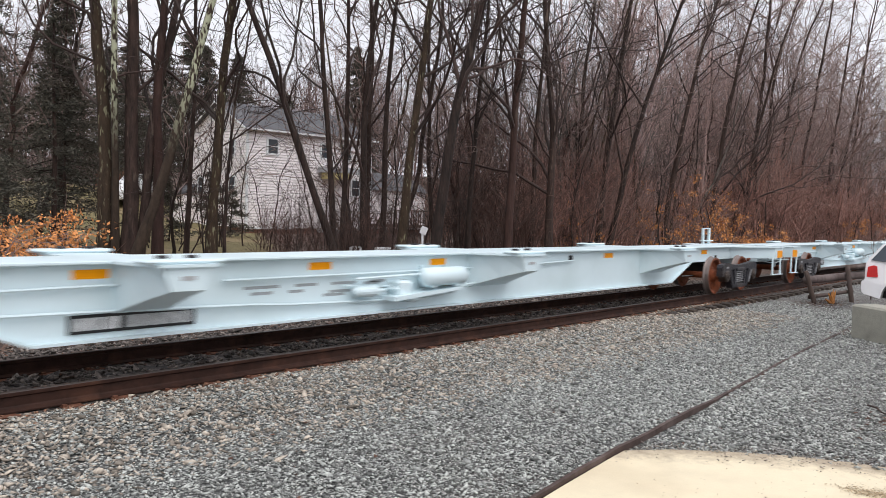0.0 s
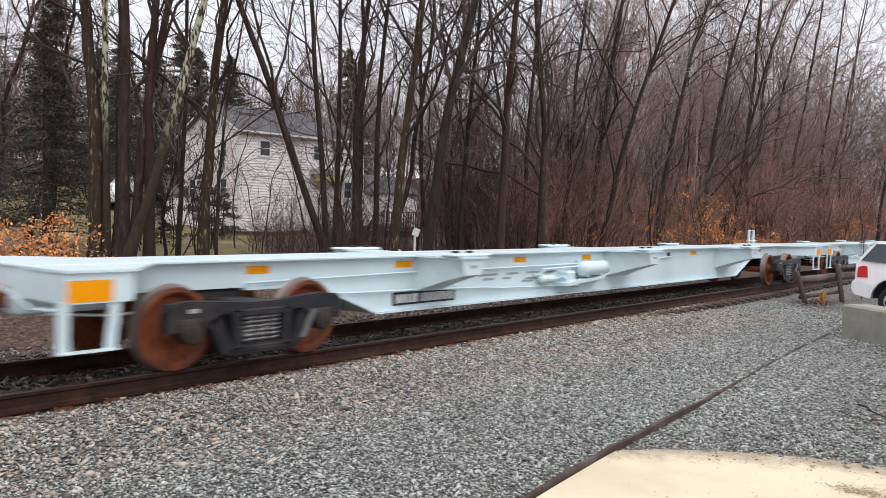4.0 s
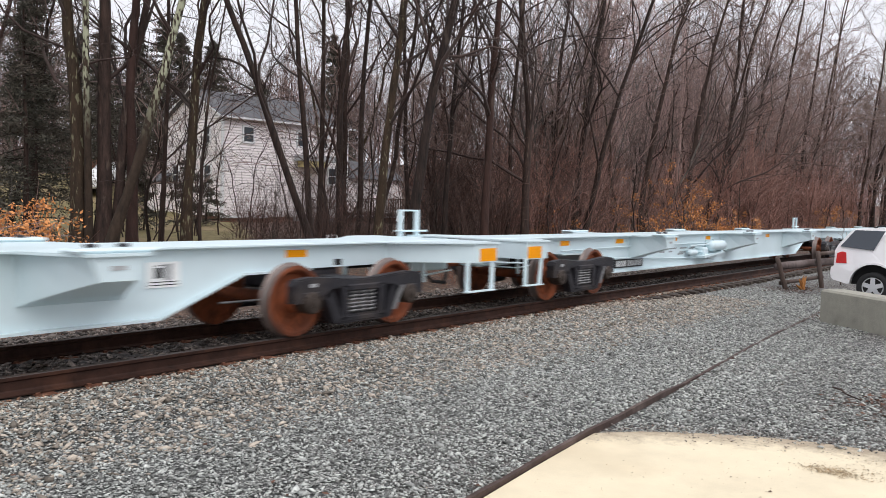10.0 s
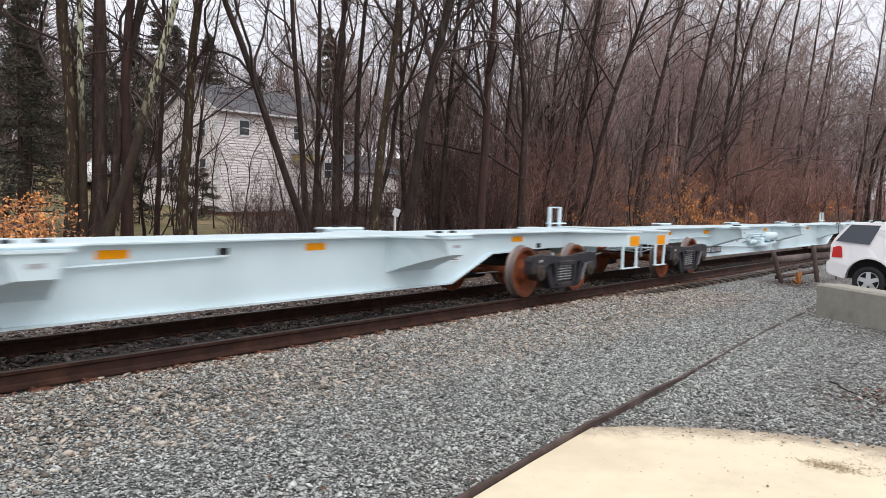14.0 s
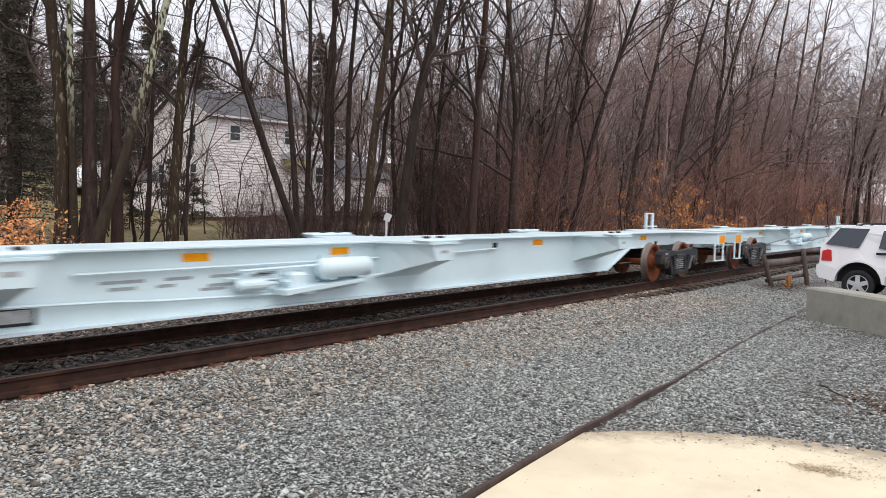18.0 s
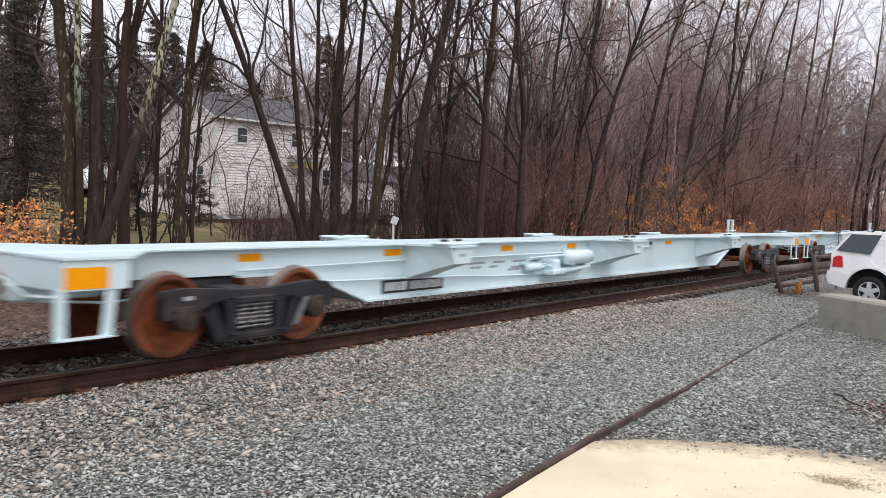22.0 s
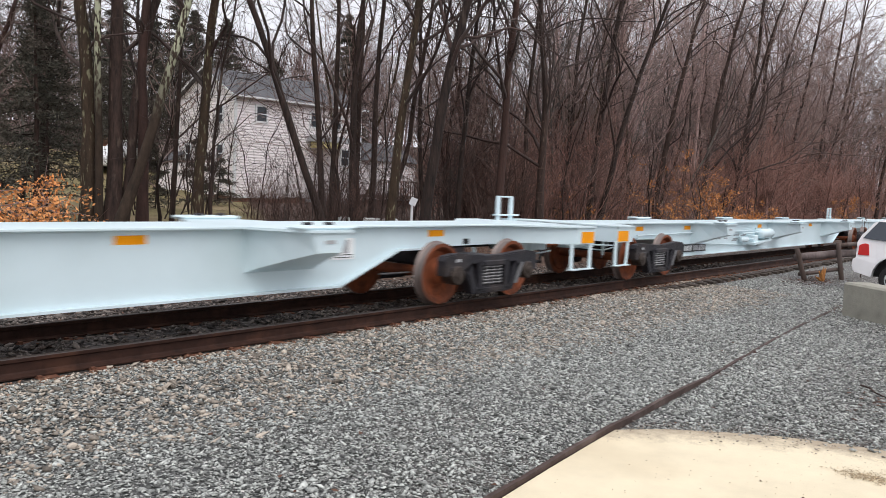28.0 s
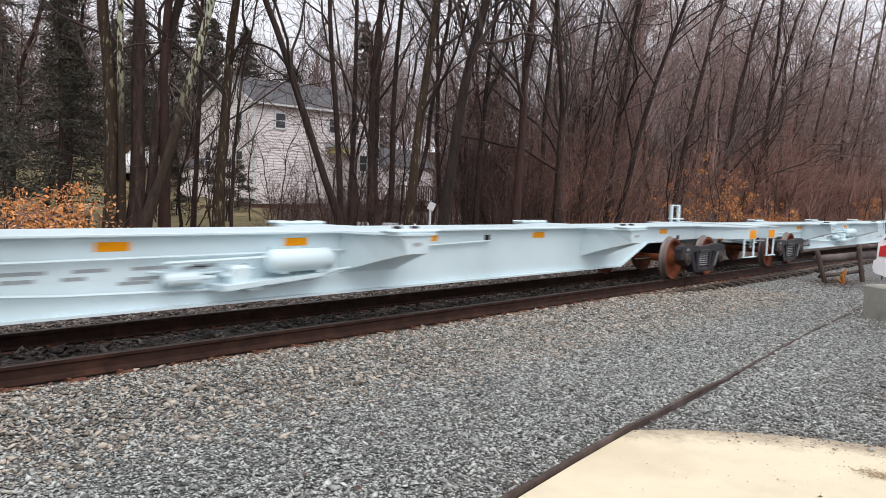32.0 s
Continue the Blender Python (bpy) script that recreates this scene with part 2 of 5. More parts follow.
LICHEN = material("lichen_bark", (0.046, 0.029, 0.017), 0.9, vary=0.6, scale=9, second=(0.22, 0.21, 0.13), second_scale=17, second_amount=0.4, sharp=2.5, bump=1.0, bump_scale=22, stretch=0.25)
PALEBARK = material("grey_bark", (0.17, 0.15, 0.13), 0.85, vary=0.4, scale=7, second=(0.07, 0.055, 0.045), second_scale=3, sharp=2, bump=0.8, bump_scale=25, per_object=0.4, stretch=0.22)
PALE_LICHEN = material("pale_lichen_bark", (0.04, 0.026, 0.017), 0.9, vary=0.5, scale=9, second=(0.42, 0.43, 0.3), second_scale=16, second_amount=0.92, sharp=2.2, bump=0.9, bump_scale=22, stretch=0.35, above=(2.7, 4.5))
TWIG = material("bare_twigs", (0.235, 0.165, 0.145), 0.85, vary=0.3, scale=4, second=(0.19, 0.15, 0.13), second_scale=0.5, bump=0.2, per_object=0.45)
DARKTWIG = material("wet_dark_twigs", (0.048, 0.029, 0.024), 0.8, vary=0.35, scale=4, second=(0.075, 0.062, 0.055), second_scale=0.9, bump=0.2, per_object=0.3)
MIDTWIG = material("brown_brush_twigs", (0.125, 0.072, 0.058), 0.85, vary=0.35, scale=4, second=(0.15, 0.105, 0.09), second_scale=0.9, bump=0.2, per_island=0.4)
# darker copy of FARWOOD: dimness behind the house is put into the colour
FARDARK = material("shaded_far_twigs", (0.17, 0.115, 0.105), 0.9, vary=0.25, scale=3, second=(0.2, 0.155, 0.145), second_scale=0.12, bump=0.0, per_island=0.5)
# FARWOOD and THICKET outshine bark: light lost among dense twigs is painted in
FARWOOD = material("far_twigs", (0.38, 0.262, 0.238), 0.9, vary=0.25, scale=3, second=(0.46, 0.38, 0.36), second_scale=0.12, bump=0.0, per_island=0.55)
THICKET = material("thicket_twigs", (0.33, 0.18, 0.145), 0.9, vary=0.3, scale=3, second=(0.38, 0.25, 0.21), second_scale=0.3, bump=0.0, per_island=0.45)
BEECH = material("dry_beech_leaves", (0.64, 0.285, 0.1), 0.8, vary=0.3, scale=6, second=(0.5, 0.2, 0.08), second_scale=0.9, bump=0.1, per_island=0.4)
NEEDLE = material("dark_needles", (0.072, 0.068, 0.052), 0.85, vary=0.4, scale=4, second=(0.115, 0.09, 0.072), second_scale=0.8, bump=0.1, per_island=0.6)
SIDING = material("vinyl_siding", (0.84, 0.79, 0.79), 0.6, vary=0.05, scale=2, second=(0.68, 0.63, 0.62), second_scale=0.4, second_amount=0.4, bump=0.05)
ROOF = material("asphalt_shingle", (0.1, 0.1, 0.108), 0.9, vary=0.2, scale=14, second=(0.14, 0.135, 0.14), second_scale=0.7, bump=0.4)
TRIM = material("white_trim", (0.72, 0.73, 0.74), 0.6, vary=0.06, scale=4, bump=0.05)
BRICK = material("brick_base", (0.2, 0.09, 0.06), 0.85, vary=0.3, scale=10, second=(0.26, 0.17, 0.13), second_scale=2, bump=0.3)
PANE = glass("dark_pane", (0.05, 0.06, 0.07))
CARPAINT = material("silver_car_paint", (0.86, 0.85, 0.86), 0.28, 0.1, vary=0.03, scale=2, bump=0.0, spec=0.6)
CARGREY = material("grey_plastic", (0.4, 0.41, 0.42), 0.5, vary=0.05, scale=4, bump=0.05)
TINT = glass("tinted_glass", (0.045, 0.055, 0.07))
TYRE = material("tyre_rubber", (0.02, 0.02, 0.021), 0.85, vary=0.2, scale=10, bump=0.2)
ALLOY = material("alloy_wheel", (0.62, 0.63, 0.65), 0.35, 0.5, vary=0.05, scale=6, bump=0.0)
REDLAMP = material("red_lamp_lens", (0.6, 0.02, 0.02), 0.25, vary=0.1, scale=6, bump=0.05, spec=0.6)
POST = material("old_post_wood", (0.085, 0.06, 0.05), 0.9, vary=0.35, scale=9, second=(0.15, 0.12, 0.11), second_scale=2, bump=0.6, stretch=0.22)
LOG = material("peeled_log", (0.14, 0.11, 0.105), 0.9, vary=0.35, scale=6, second=(0.07, 0.05, 0.045), second_scale=2, bump=0.6, stretch=0.22)
FERN = material("orange_dead_fronds", (0.36, 0.15, 0.04), 0.8, vary=0.4, scale=9, bump=0.2)
WEED = material("dry_red_weeds", (0.2, 0.09, 0.055), 0.9, vary=0.35, scale=5, second=(0.28, 0.16, 0.1), second_scale=0.7, bump=0.1, per_island=0.5)
DIRT = material("olive_dirt", (0.34, 0.255, 0.155), 0.9, vary=0.4, scale=9, per_island=0.5, bump=0.1)
STENCIL = material("grey_stencil", (0.3, 0.33, 0.34), 0.6, vary=0.2, scale=14, bump=0.0)
MARK = material("worn_pale_marking", (0.6, 0.62, 0.63), 0.6, vary=0.35, scale=14, bump=0.0)


# ---- building helpers ----
def mesh_of(bm, name, mat, smooth=False):
    me = bpy.data.meshes.new(name)
    bmesh.ops.recalc_face_normals(bm, faces=bm.faces)
    bm.to_mesh(me)
    bm.free()
    for m in (mat if isinstance(mat, (list, tuple)) else [mat]):
        me.materials.append(m)
    if smooth:
        me.shade_smooth()
    return me


def part(name, bm, mat, parent=None, label="", at=None, smooth=False):
    """Links a bmesh as one mesh object, under a thing or part where one is given."""
    ob = new(name, mesh_of(bm, name, mat, smooth))
    if parent:
        ob.parent = parent
    if at is not None:
        ob.matrix_basis = at
    return tagged(ob, label)


def thing(name, label, category, at=None, group="", kind=""):
    ob = new(name)
    ob.empty_display_size = 0.2
    if at is not None:
        ob.matrix_basis = at
    return tagged(ob, label, category, group, kind)


def box(bm, x0, x1, y0, y1, z0, z1, bevel=0.0, m=None):
    ret = bmesh.ops.create_cube(bm, size=1, matrix=Matrix.Translation(((x0 + x1) / 2, (y0 + y1) / 2, (z0 + z1) / 2)) @ Matrix.Diagonal((x1 - x0, y1 - y0, z1 - z0, 1)))
    vs = ret["verts"]
    if bevel:
        es = list({e for v in vs for e in v.link_edges})
        out = bmesh.ops.bevel(bm, geom=es, offset=bevel, segments=1, affect="EDGES")
        vs = list({v for f in out["faces"] for v in f.verts} | {v for v in vs if v.is_valid})
    if m is not None:
        bmesh.ops.transform(bm, matrix=m, verts=vs)
    return bm


def boxes(*rows, bevel=0.0):
    bm = bmesh.new()
    for r in rows:
        box(bm, *r, bevel=bevel)
    return bm


def hull8(bm, a, b):
    """A block between two quads of four corners each."""
    va, vb = [bm.verts.new(p) for p in a], [bm.verts.new(p) for p in b]
    bm.faces.new(va)
    bm.faces.new(vb[::-1])
    for i in range(4):
        bm.faces.new((va[i], vb[i], vb[(i + 1) % 4], va[(i + 1) % 4]))
    return bm


def prism(bm, poly, a, b, axis="y"):
    """A polygon of (x, z) pairs drawn out in y from a to b (or of (y, z) along x, or (x, y) along z)."""
    def put(p, d):
        return {"y": (p[0], d, p[1]), "x": (d, p[0], p[1]), "z": (p[0], p[1], d)}[axis]
    va, vb = [bm.verts.new(put(p, a)) for p in poly], [bm.verts.new(put(p, b)) for p in poly]
    bm.faces.new(va)
    bm.faces.new(vb[::-1])
    n = len(poly)
    for i in range(n):
        bm.faces.new((va[i], vb[i], vb[(i + 1) % n], va[(i + 1) % n]))
    return bm


def tube(bm, pts, r, seg=8, r_end=None, caps=True):
    """A round bar along points, tapering from r to r_end."""
    pts = [Vector(p) for p in pts]
    rings = []
    for i, p in enumerate(pts):
        d = (pts[min(i + 1, len(pts) - 1)] - pts[max(i - 1, 0)]).normalized()
        u = d.orthogonal().normalized() if abs(d.z) > 0.9 else d.cross(Vector((0, 0, 1))).normalized()
        w = d.cross(u)
        rr = r if r_end is None else r + (r_end - r) * i / (len(pts) - 1)
        rings.append([bm.verts.new(p + (u * math.cos(a) + w * math.sin(a)) * rr) for a in (2 * math.pi * k / seg for k in range(seg))])
    for a, b in zip(rings, rings[1:]):
        for k in range(seg):
            bm.faces.new((a[k], a[(k + 1) % seg], b[(k + 1) % seg], b[k]))
    if caps:
        bm.faces.new(rings[0][::-1])
        bm.faces.new(rings[-1])
    return bm


def lathe(bm, profile, seg=32, axis="y", centre=(0, 0, 0)):
    """Turns a profile of (distance along the axis, radius) round the axis."""
    c = Vector(centre)
    rings = []
    for d, r in profile:
        ring = []
        for k in range(seg):
            a = 2 * math.pi * k / seg
            u, w = r * math.cos(a), r * math.sin(a)
            ring.append(bm.verts.new(c + Vector({"y": (u, d, w), "x": (d, u, w), "z": (u, w, d)}[axis])))
        rings.append(ring)
    for a, b in zip(rings, rings[1:]):
        for k in range(seg):
            bm.faces.new((a[k], a[(k + 1) % seg], b[(k + 1) % seg], b[k]))
    bm.faces.new(rings[0][::-1])
    bm.faces.new(rings[-1])
    return bm


def raw(name, verts, faces, mat, smooth=False):
    """A mesh from numpy arrays: verts (n, 3) and faces (m, 3) or (m, 4)."""
    me = bpy.data.meshes.new(name)
    k = faces.shape[1]
    me.vertices.add(len(verts))
    me.vertices.foreach_set("co", np.asarray(verts, np.float32).ravel())
    me.loops.add(faces.size)
    me.loops.foreach_set("vertex_index", np.asarray(faces, np.int32).ravel())
    me.polygons.add(len(faces))
    me.polygons.foreach_set("loop_start", np.arange(0, faces.size, k, dtype=np.int32))
    me.update(calc_edges=True)
    for m in (mat if isinstance(mat, (list, tuple)) else [mat]):
        me.materials.append(m)
    if smooth:
        me.shade_smooth()
    return me


def smoothstep(a, b, x):
    t = np.clip((x - a) / (b - a), 0, 1)
    return t * t * (3 - 2 * t)


def ground_z(x, y):
    """Height of the ground: gravel yard, track bed, and the wooded rise behind the track."""
    x, y = np.asarray(x, float), np.asarray(y, float)
    yard = -0.30 + 0.012 * np.sin(x * 0.9 + 1) * np.cos(y * 1.1)
    shoulder = -0.16 - 0.1 * smoothstep(12.5, 18, x)
    near = yard + (shoulder - yard) * smoothstep(-2.6, -1.55, y)
    bed = np.where(np.abs(y) < 1.05, -0.186, shoulder)
    far = -0.24 + 0.4 * smoothstep(2.5, 7, y) + 0.3 * smoothstep(8, 28, y) + 9 * smoothstep(70, 260, y) + 7 * smoothstep(14, 70, y) * smoothstep(40, 80, x) \
        + 3.2 * smoothstep(28, 56, y) * (1 - smoothstep(30, 46, x))
    back = shoulder + (far - shoulder) * smoothstep(1.5, 2.6, y)
    return np.where(y < -1.5, near, np.where(y < 1.5, bed, back))


# ---- ground: one sheet to the horizon ----
gx = np.array([-1500, -500, -200, -100, -60, -30, -15, -8, *np.arange(-4, 40.1, 0.5), *np.arange(42, 90, 4), 100, 130, 180, 260, 350, 500, 900, 1800.0])
gy = np.array([-1500, -400, -120, -50, -30, -20, -14, -10, *np.arange(-8, 8.01, 0.25), *np.arange(9, 32, 1.0), 36, 42, 50, 60, 75, 95, 120, 160, 220, 300, 600, 1500.0])
GX, GY = np.meshgrid(gx, gy, indexing="ij")
GZ = ground_z(GX, GY)
gi = np.arange(GX.size).reshape(GX.shape)
gf = np.stack([gi[:-1, :-1], gi[1:, :-1], gi[1:, 1:], gi[:-1, 1:]], -1).reshape(-1, 4)
ground_mesh = raw("ground", np.stack([GX, GY, GZ], -1).reshape(-1, 3), gf, [GRAVEL, BALLAST, LITTER, LAWN], True)
cx, cy = ((GX[:-1, :-1] + GX[1:, 1:]) / 2).ravel(), ((GY[:-1, :-1] + GY[1:, 1:]) / 2).ravel()
which = np.where(cy < -1.25, 0, np.where(cy < 2.4, 1, 2))
which[(cy > 11.5) & (cy < 60) & (cx > -10) & (cx < 40) & (cx < 8 + cy * 0.72)] = 3
ground_mesh.polygons.foreach_set("material_index", which.astype(np.int32))
tagged(new("ground", ground_mesh), "grey gravel yard, dark track bed, leaf litter and lawn", "ground", kind="structure")

# ---- the pad and its rusty edging ----
EDGE_X = (-2.0, 3.97, 4.85, 5.9, 7.1, 8.1, 9.63, 11.74, 13.5, 15.8, 17.3)
EDGE_Y = (-5.7, -5.1, -5.0, -4.9, -4.82, -4.75, -4.6, -4.42, -4.3, -4.18, -4.08)


def edge_line(x):
    """The y of the rusty edging strip that crosses the yard."""
    return float(np.interp(x, EDGE_X, EDGE_Y))


bm = bmesh.new()
ring = []
for k in range(48):
    a = 2 * math.pi * k / 48
    r = 3.5 * (1 + 0.012 * math.sin(3 * a + 1) + 0.008 * math.sin(7 * a))
    px_ = PADX + r * math.cos(a)
    ring.append((px_, min(PADY + r * math.sin(a), edge_line(px_) - 0.03)))
prism(bm, ring, -0.42, -0.272, "z")
tagged(part("concrete_pad", bm, PAD), "cream painted concrete pad, dirt spots, in the gravel", "pad", kind="structure")


bm = bmesh.new()
xs = np.linspace(0.5, 17.0, 46)
for a, b in zip(xs, xs[1:]):
    p, q = Vector((a, edge_line(a), 0)), Vector((b, edge_line(b), 0))
    d = (q - p).normalized()
    s = Vector((-d.y, d.x, 0)) * 0.017
    za, zb = [(-0.24 - 0.045 * smoothstep(7.5, 9.5, v) + 0.008 * math.sin(v * 5) * math.sin(v * 1.7)) for v in (a, b)]
    hull8(bm, [p - s + Vector((0, 0, -0.45)), p + s + Vector((0, 0, -0.45)), p + s + Vector((0, 0, za)), p - s + Vector((0, 0, za))],
          [q - s + Vector((0, 0, -0.45)), q + s + Vector((0, 0, -0.45)), q + s + Vector((0, 0, zb)), q - s + Vector((0, 0, zb))])
bmesh.ops.remove_doubles(bm, verts=bm.verts, dist=1e-4)
tagged(part("edging_strip", bm, EDGING), "thin rusted steel edging strip set in the gravel", "edging", kind="structure")

# ---- railway track ----
track = thing("railway_track", "straight single railway track on wooden ties in dark ballast", "railway track", kind="structure")
RAIL_PROFILE = [(-0.07, -0.172), (0.07, -0.172), (0.07, -0.16), (0.018, -0.142), (0.009, -0.125), (0.009, -0.05), (0.033, -0.036), (0.035, -0.006),
                (-0.035, -0.006), (-0.033, -0.036), (-0.009, -0.05), (-0.009, -0.125), (-0.018, -0.142), (-0.07, -0.16)]
for side in (-1, 1):
    y = side * 0.7525
    rail = part("rail", prism(bmesh.new(), [(y + a, b) for a, b in RAIL_PROFILE], -120, 470, "x"), RAIL, track, "rust-brown steel rail")
    part("railhead", prism(bmesh.new(), [(y - 0.034, -0.0065), (y + 0.034, -0.0065), (y + 0.03, 0.0), (y - 0.03, 0.0)], -120, 470, "x"), RAILHEAD, rail, "worn grey railhead")
rng = random.Random(5)
tie_mesh = mesh_of(boxes((-0.115, 0.115, -1.3, 1.3, -0.36, 0), bevel=0.012), "tie", TIE)
plate_mesh = mesh_of(boxes((-0.09, 0.09, -0.17, 0.17, 0, 0.016), (-0.09, -0.05, -0.13, -0.095, 0.016, 0.035), (0.05, 0.09, 0.095, 0.13, 0.016, 0.035)), "tie_plate", PLATE)
for i in range(-6, 118):
    tie = new("tie", tie_mesh)
    tie.parent = track
    tie.matrix_basis = pose(i * 0.5 + rng.uniform(-0.03, 0.03), rng.uniform(-0.05, 0.05), -0.188 + rng.uniform(-0.008, 0.004), 0, 0, rng.uniform(-1.5, 1.5))
    for side in (-1, 1):
        pl = new("tie_plate", plate_mesh)
        pl.parent = tie
        pl.matrix_basis = pose(0, side * 0.7525 - tie.location.y, 0.0)
tv, tf = [], []
for i in list(range(-240, -6)) + list(range(118, 940)):
    x = i * 0.5
    k = len(tv)
    tv += [(x + sx * 0.115, sy * 1.3, z) for z in (-0.36, -0.188) for sy in (-1, 1) for sx in (-1, 1)]
    tf += [(k + 4, k + 5, k + 7, k + 6), (k, k + 1, k + 5, k + 4), (k + 2, k + 6, k + 7, k + 3), (k, k + 4, k + 6, k + 2), (k + 1, k + 3, k + 7, k + 5)]
far_ties = new("distant_ties", raw("distant_ties", np.array(tv), np.array(tf), TIE))
far_ties.parent = track
tagged(far_ties, "dark wooden ties", kind="stuff")

# ---- loose crushed stone in the yard and along the track ----
def stones(name, count, rx, ry, size, mat, label, seed, keep=None, lift=0.45):
    g = np.random.default_rng(seed)
    x, y = g.uniform(*rx, count * 3), g.uniform(*ry, count * 3)
    if keep is not None:
        k = keep(x, y, g)
        x, y = x[k], y[k]
    x, y = x[:count], y[:count]
    n = len(x)
    s = size * g.lognormal(0, 0.32, n)
    # eight-sided chips, cut unevenly
    ico = np.array([(1, 0, 0), (-1, 0, 0), (0, 1, 0), (0, -1, 0), (0.25, 0.2, 1), (-0.2, -0.25, -1)]) * 1.1
    fc = np.array([(0, 2, 4), (2, 1, 4), (1, 3, 4), (3, 0, 4), (2, 0, 5), (1, 2, 5), (3, 1, 5), (0, 3, 5)])
    v = ico[None] * (1 + g.uniform(-0.35, 0.35, (n, 6, 1))) + g.uniform(-0.3, 0.3, (n, 6, 3))
    v = v * np.stack([g.uniform(0.9, 1.8, n), g.uniform(0.6, 1.1, n), g.uniform(0.32, 0.62, n)], -1)[:, None]
    a, b = g.uniform(0, 6.28, n), g.uniform(-0.5, 0.5, n)
    ca, sa, cb, sb = np.cos(a)[:, None], np.sin(a)[:, None], np.cos(b)[:, None], np.sin(b)[:, None]
    vx, vz = v[..., 0] * cb - v[..., 2] * sb, v[..., 0] * sb + v[..., 2] * cb
    v = np.stack([vx * ca - v[..., 1] * sa, vx * sa + v[..., 1] * ca, vz], -1) * (s / 2)[:, None, None]
    v += np.stack([x, y, ground_z(x, y) + s * lift * 0.5], -1)[:, None]
    ob = new(name, raw(name, v.reshape(-1, 3), (fc[None] + 6 * np.arange(n)[:, None, None]).reshape(-1, 3), mat))
    return tagged(ob, label, "gravel", kind="stuff")


def off_pad(x, y, g):
    line = np.interp(x, EDGE_X, EDGE_Y)
    free = ((x - PADX) ** 2 + (y - PADY) ** 2 > 3.46 ** 2 + g.uniform(-0.2, 0.4, len(x))) & (np.abs(y - line) > 0.05 - 0.05 * np.clip((x - 7.5) / 4, 0, 0.9)) | (y > line + 0.05)
    sight = np.degrees(np.arctan2(x, y + 7.96))
    return free & (sight > 19) & (sight < 84)


stones("yard_gravel", 68000, (0.8, 13), (-7.5, -1.0), 0.021, STONE, "loose grey crushed stone", 1,
       lambda x, y, g: off_pad(x, y, g) & (g.uniform(0, 1, len(x)) < np.clip(1.35 - np.hypot(x, y + 8) / 13, 0.1, 1)))
stones("coarse_gravel", 16000, (1.5, 18), (-3.2, -0.9), 0.032, TANSTONE, "coarse pale stones beside the rail", 2,
       lambda x, y, g: off_pad(x, y, g) & (g.uniform(0, 1, len(x)) < np.clip(1.6 - np.abs(y + 1.7) / 0.9, 0.05, 1)))
stones("far_gravel", 42000, (7, 21), (-5.4, -1.4), 0.023, STONE, "loose grey crushed stone", 4, off_pad)
stones("rusty_stones", 1500, (1.5, 20), (-1.35, -0.86), 0.03, RUSTSTONE, "rust-stained stones along the rail", 7,
       lambda x, y, g: g.uniform(0, 1, len(x)) < np.clip(1.2 - np.abs(y + 0.9) / 0.35, 0.05, 1))
stones("crib_stones", 5200, (1.5, 24), (-0.66, 0.66), 0.04, CRIB, "dusty grey-brown stones between the ties", 8,
       lambda x, y, g: np.abs((x / 0.5 + 0.5) % 1 - 0.5) * 0.5 > 0.125 + g.uniform(-0.03, 0.05, len(x)))
stones("far_side_ballast", 7000, (2, 26), (0.9, 2.9), 0.042, CRIB, "dusty grey-brown ballast beyond the far rail", 9)
stones("ballast_stones", 3500, (2, 22), (-0.68, 2.6), 0.055, BALLAST, "dark oily ballast stones", 3, lambda x, y, g: np.abs(y - 0.7525) > 0.1)


# stones strewn along the rim of the pad
def rim(x, y, g):
    d = np.hypot(x - PADX, y - PADY)
    return (np.abs(d - 3.5 + 0.06 * np.sin(9 * np.arctan2(y - PADY, x - PADX))) < np.abs(g.normal(0, 0.07, len(x)))) & (y < np.interp(x, EDGE_X, EDGE_Y) - 0.03)


stones("pad_rim_grit", 6000, (4.9, 7.4), (-7.8, -4.7), 0.009, TANSTONE, "fine grit strewn over the pad's rim", 10,
       lambda x, y, g: (np.abs(np.hypot(x - PADX, y - PADY) - 3.42) < np.abs(g.normal(0, 0.16, len(x)))) & (y < np.interp(x, EDGE_X, EDGE_Y) - 0.03), lift=3.2)
stones("rim_soil", 5000, (4.6, 7.6), (-7.8, -4.5), 0.013, CRIB, "brown damp grit round the pad", 12,
       lambda x, y, g: (np.abs(np.hypot(x - PADX, y - PADY) - 3.6) < np.abs(g.normal(0, 0.07, len(x)))) & (y < np.interp(x, EDGE_X, EDGE_Y) - 0.03), lift=2.4)
stones("pad_rim_gravel", 900, (5.4, 7.4), (-7.6, -4.7), 0.022, STONE, "fine gravel strewn over the pad's rim", 6, rim, lift=1.6)


# ---- the train: container spine cars, all alike ----
CAR_LENGTH, TRUCK_C, AXLE, WHEEL_R = 24.276, 9.28, 0.8635, 0.42
REAR_END, FRONT_END = 11.98, -11.45


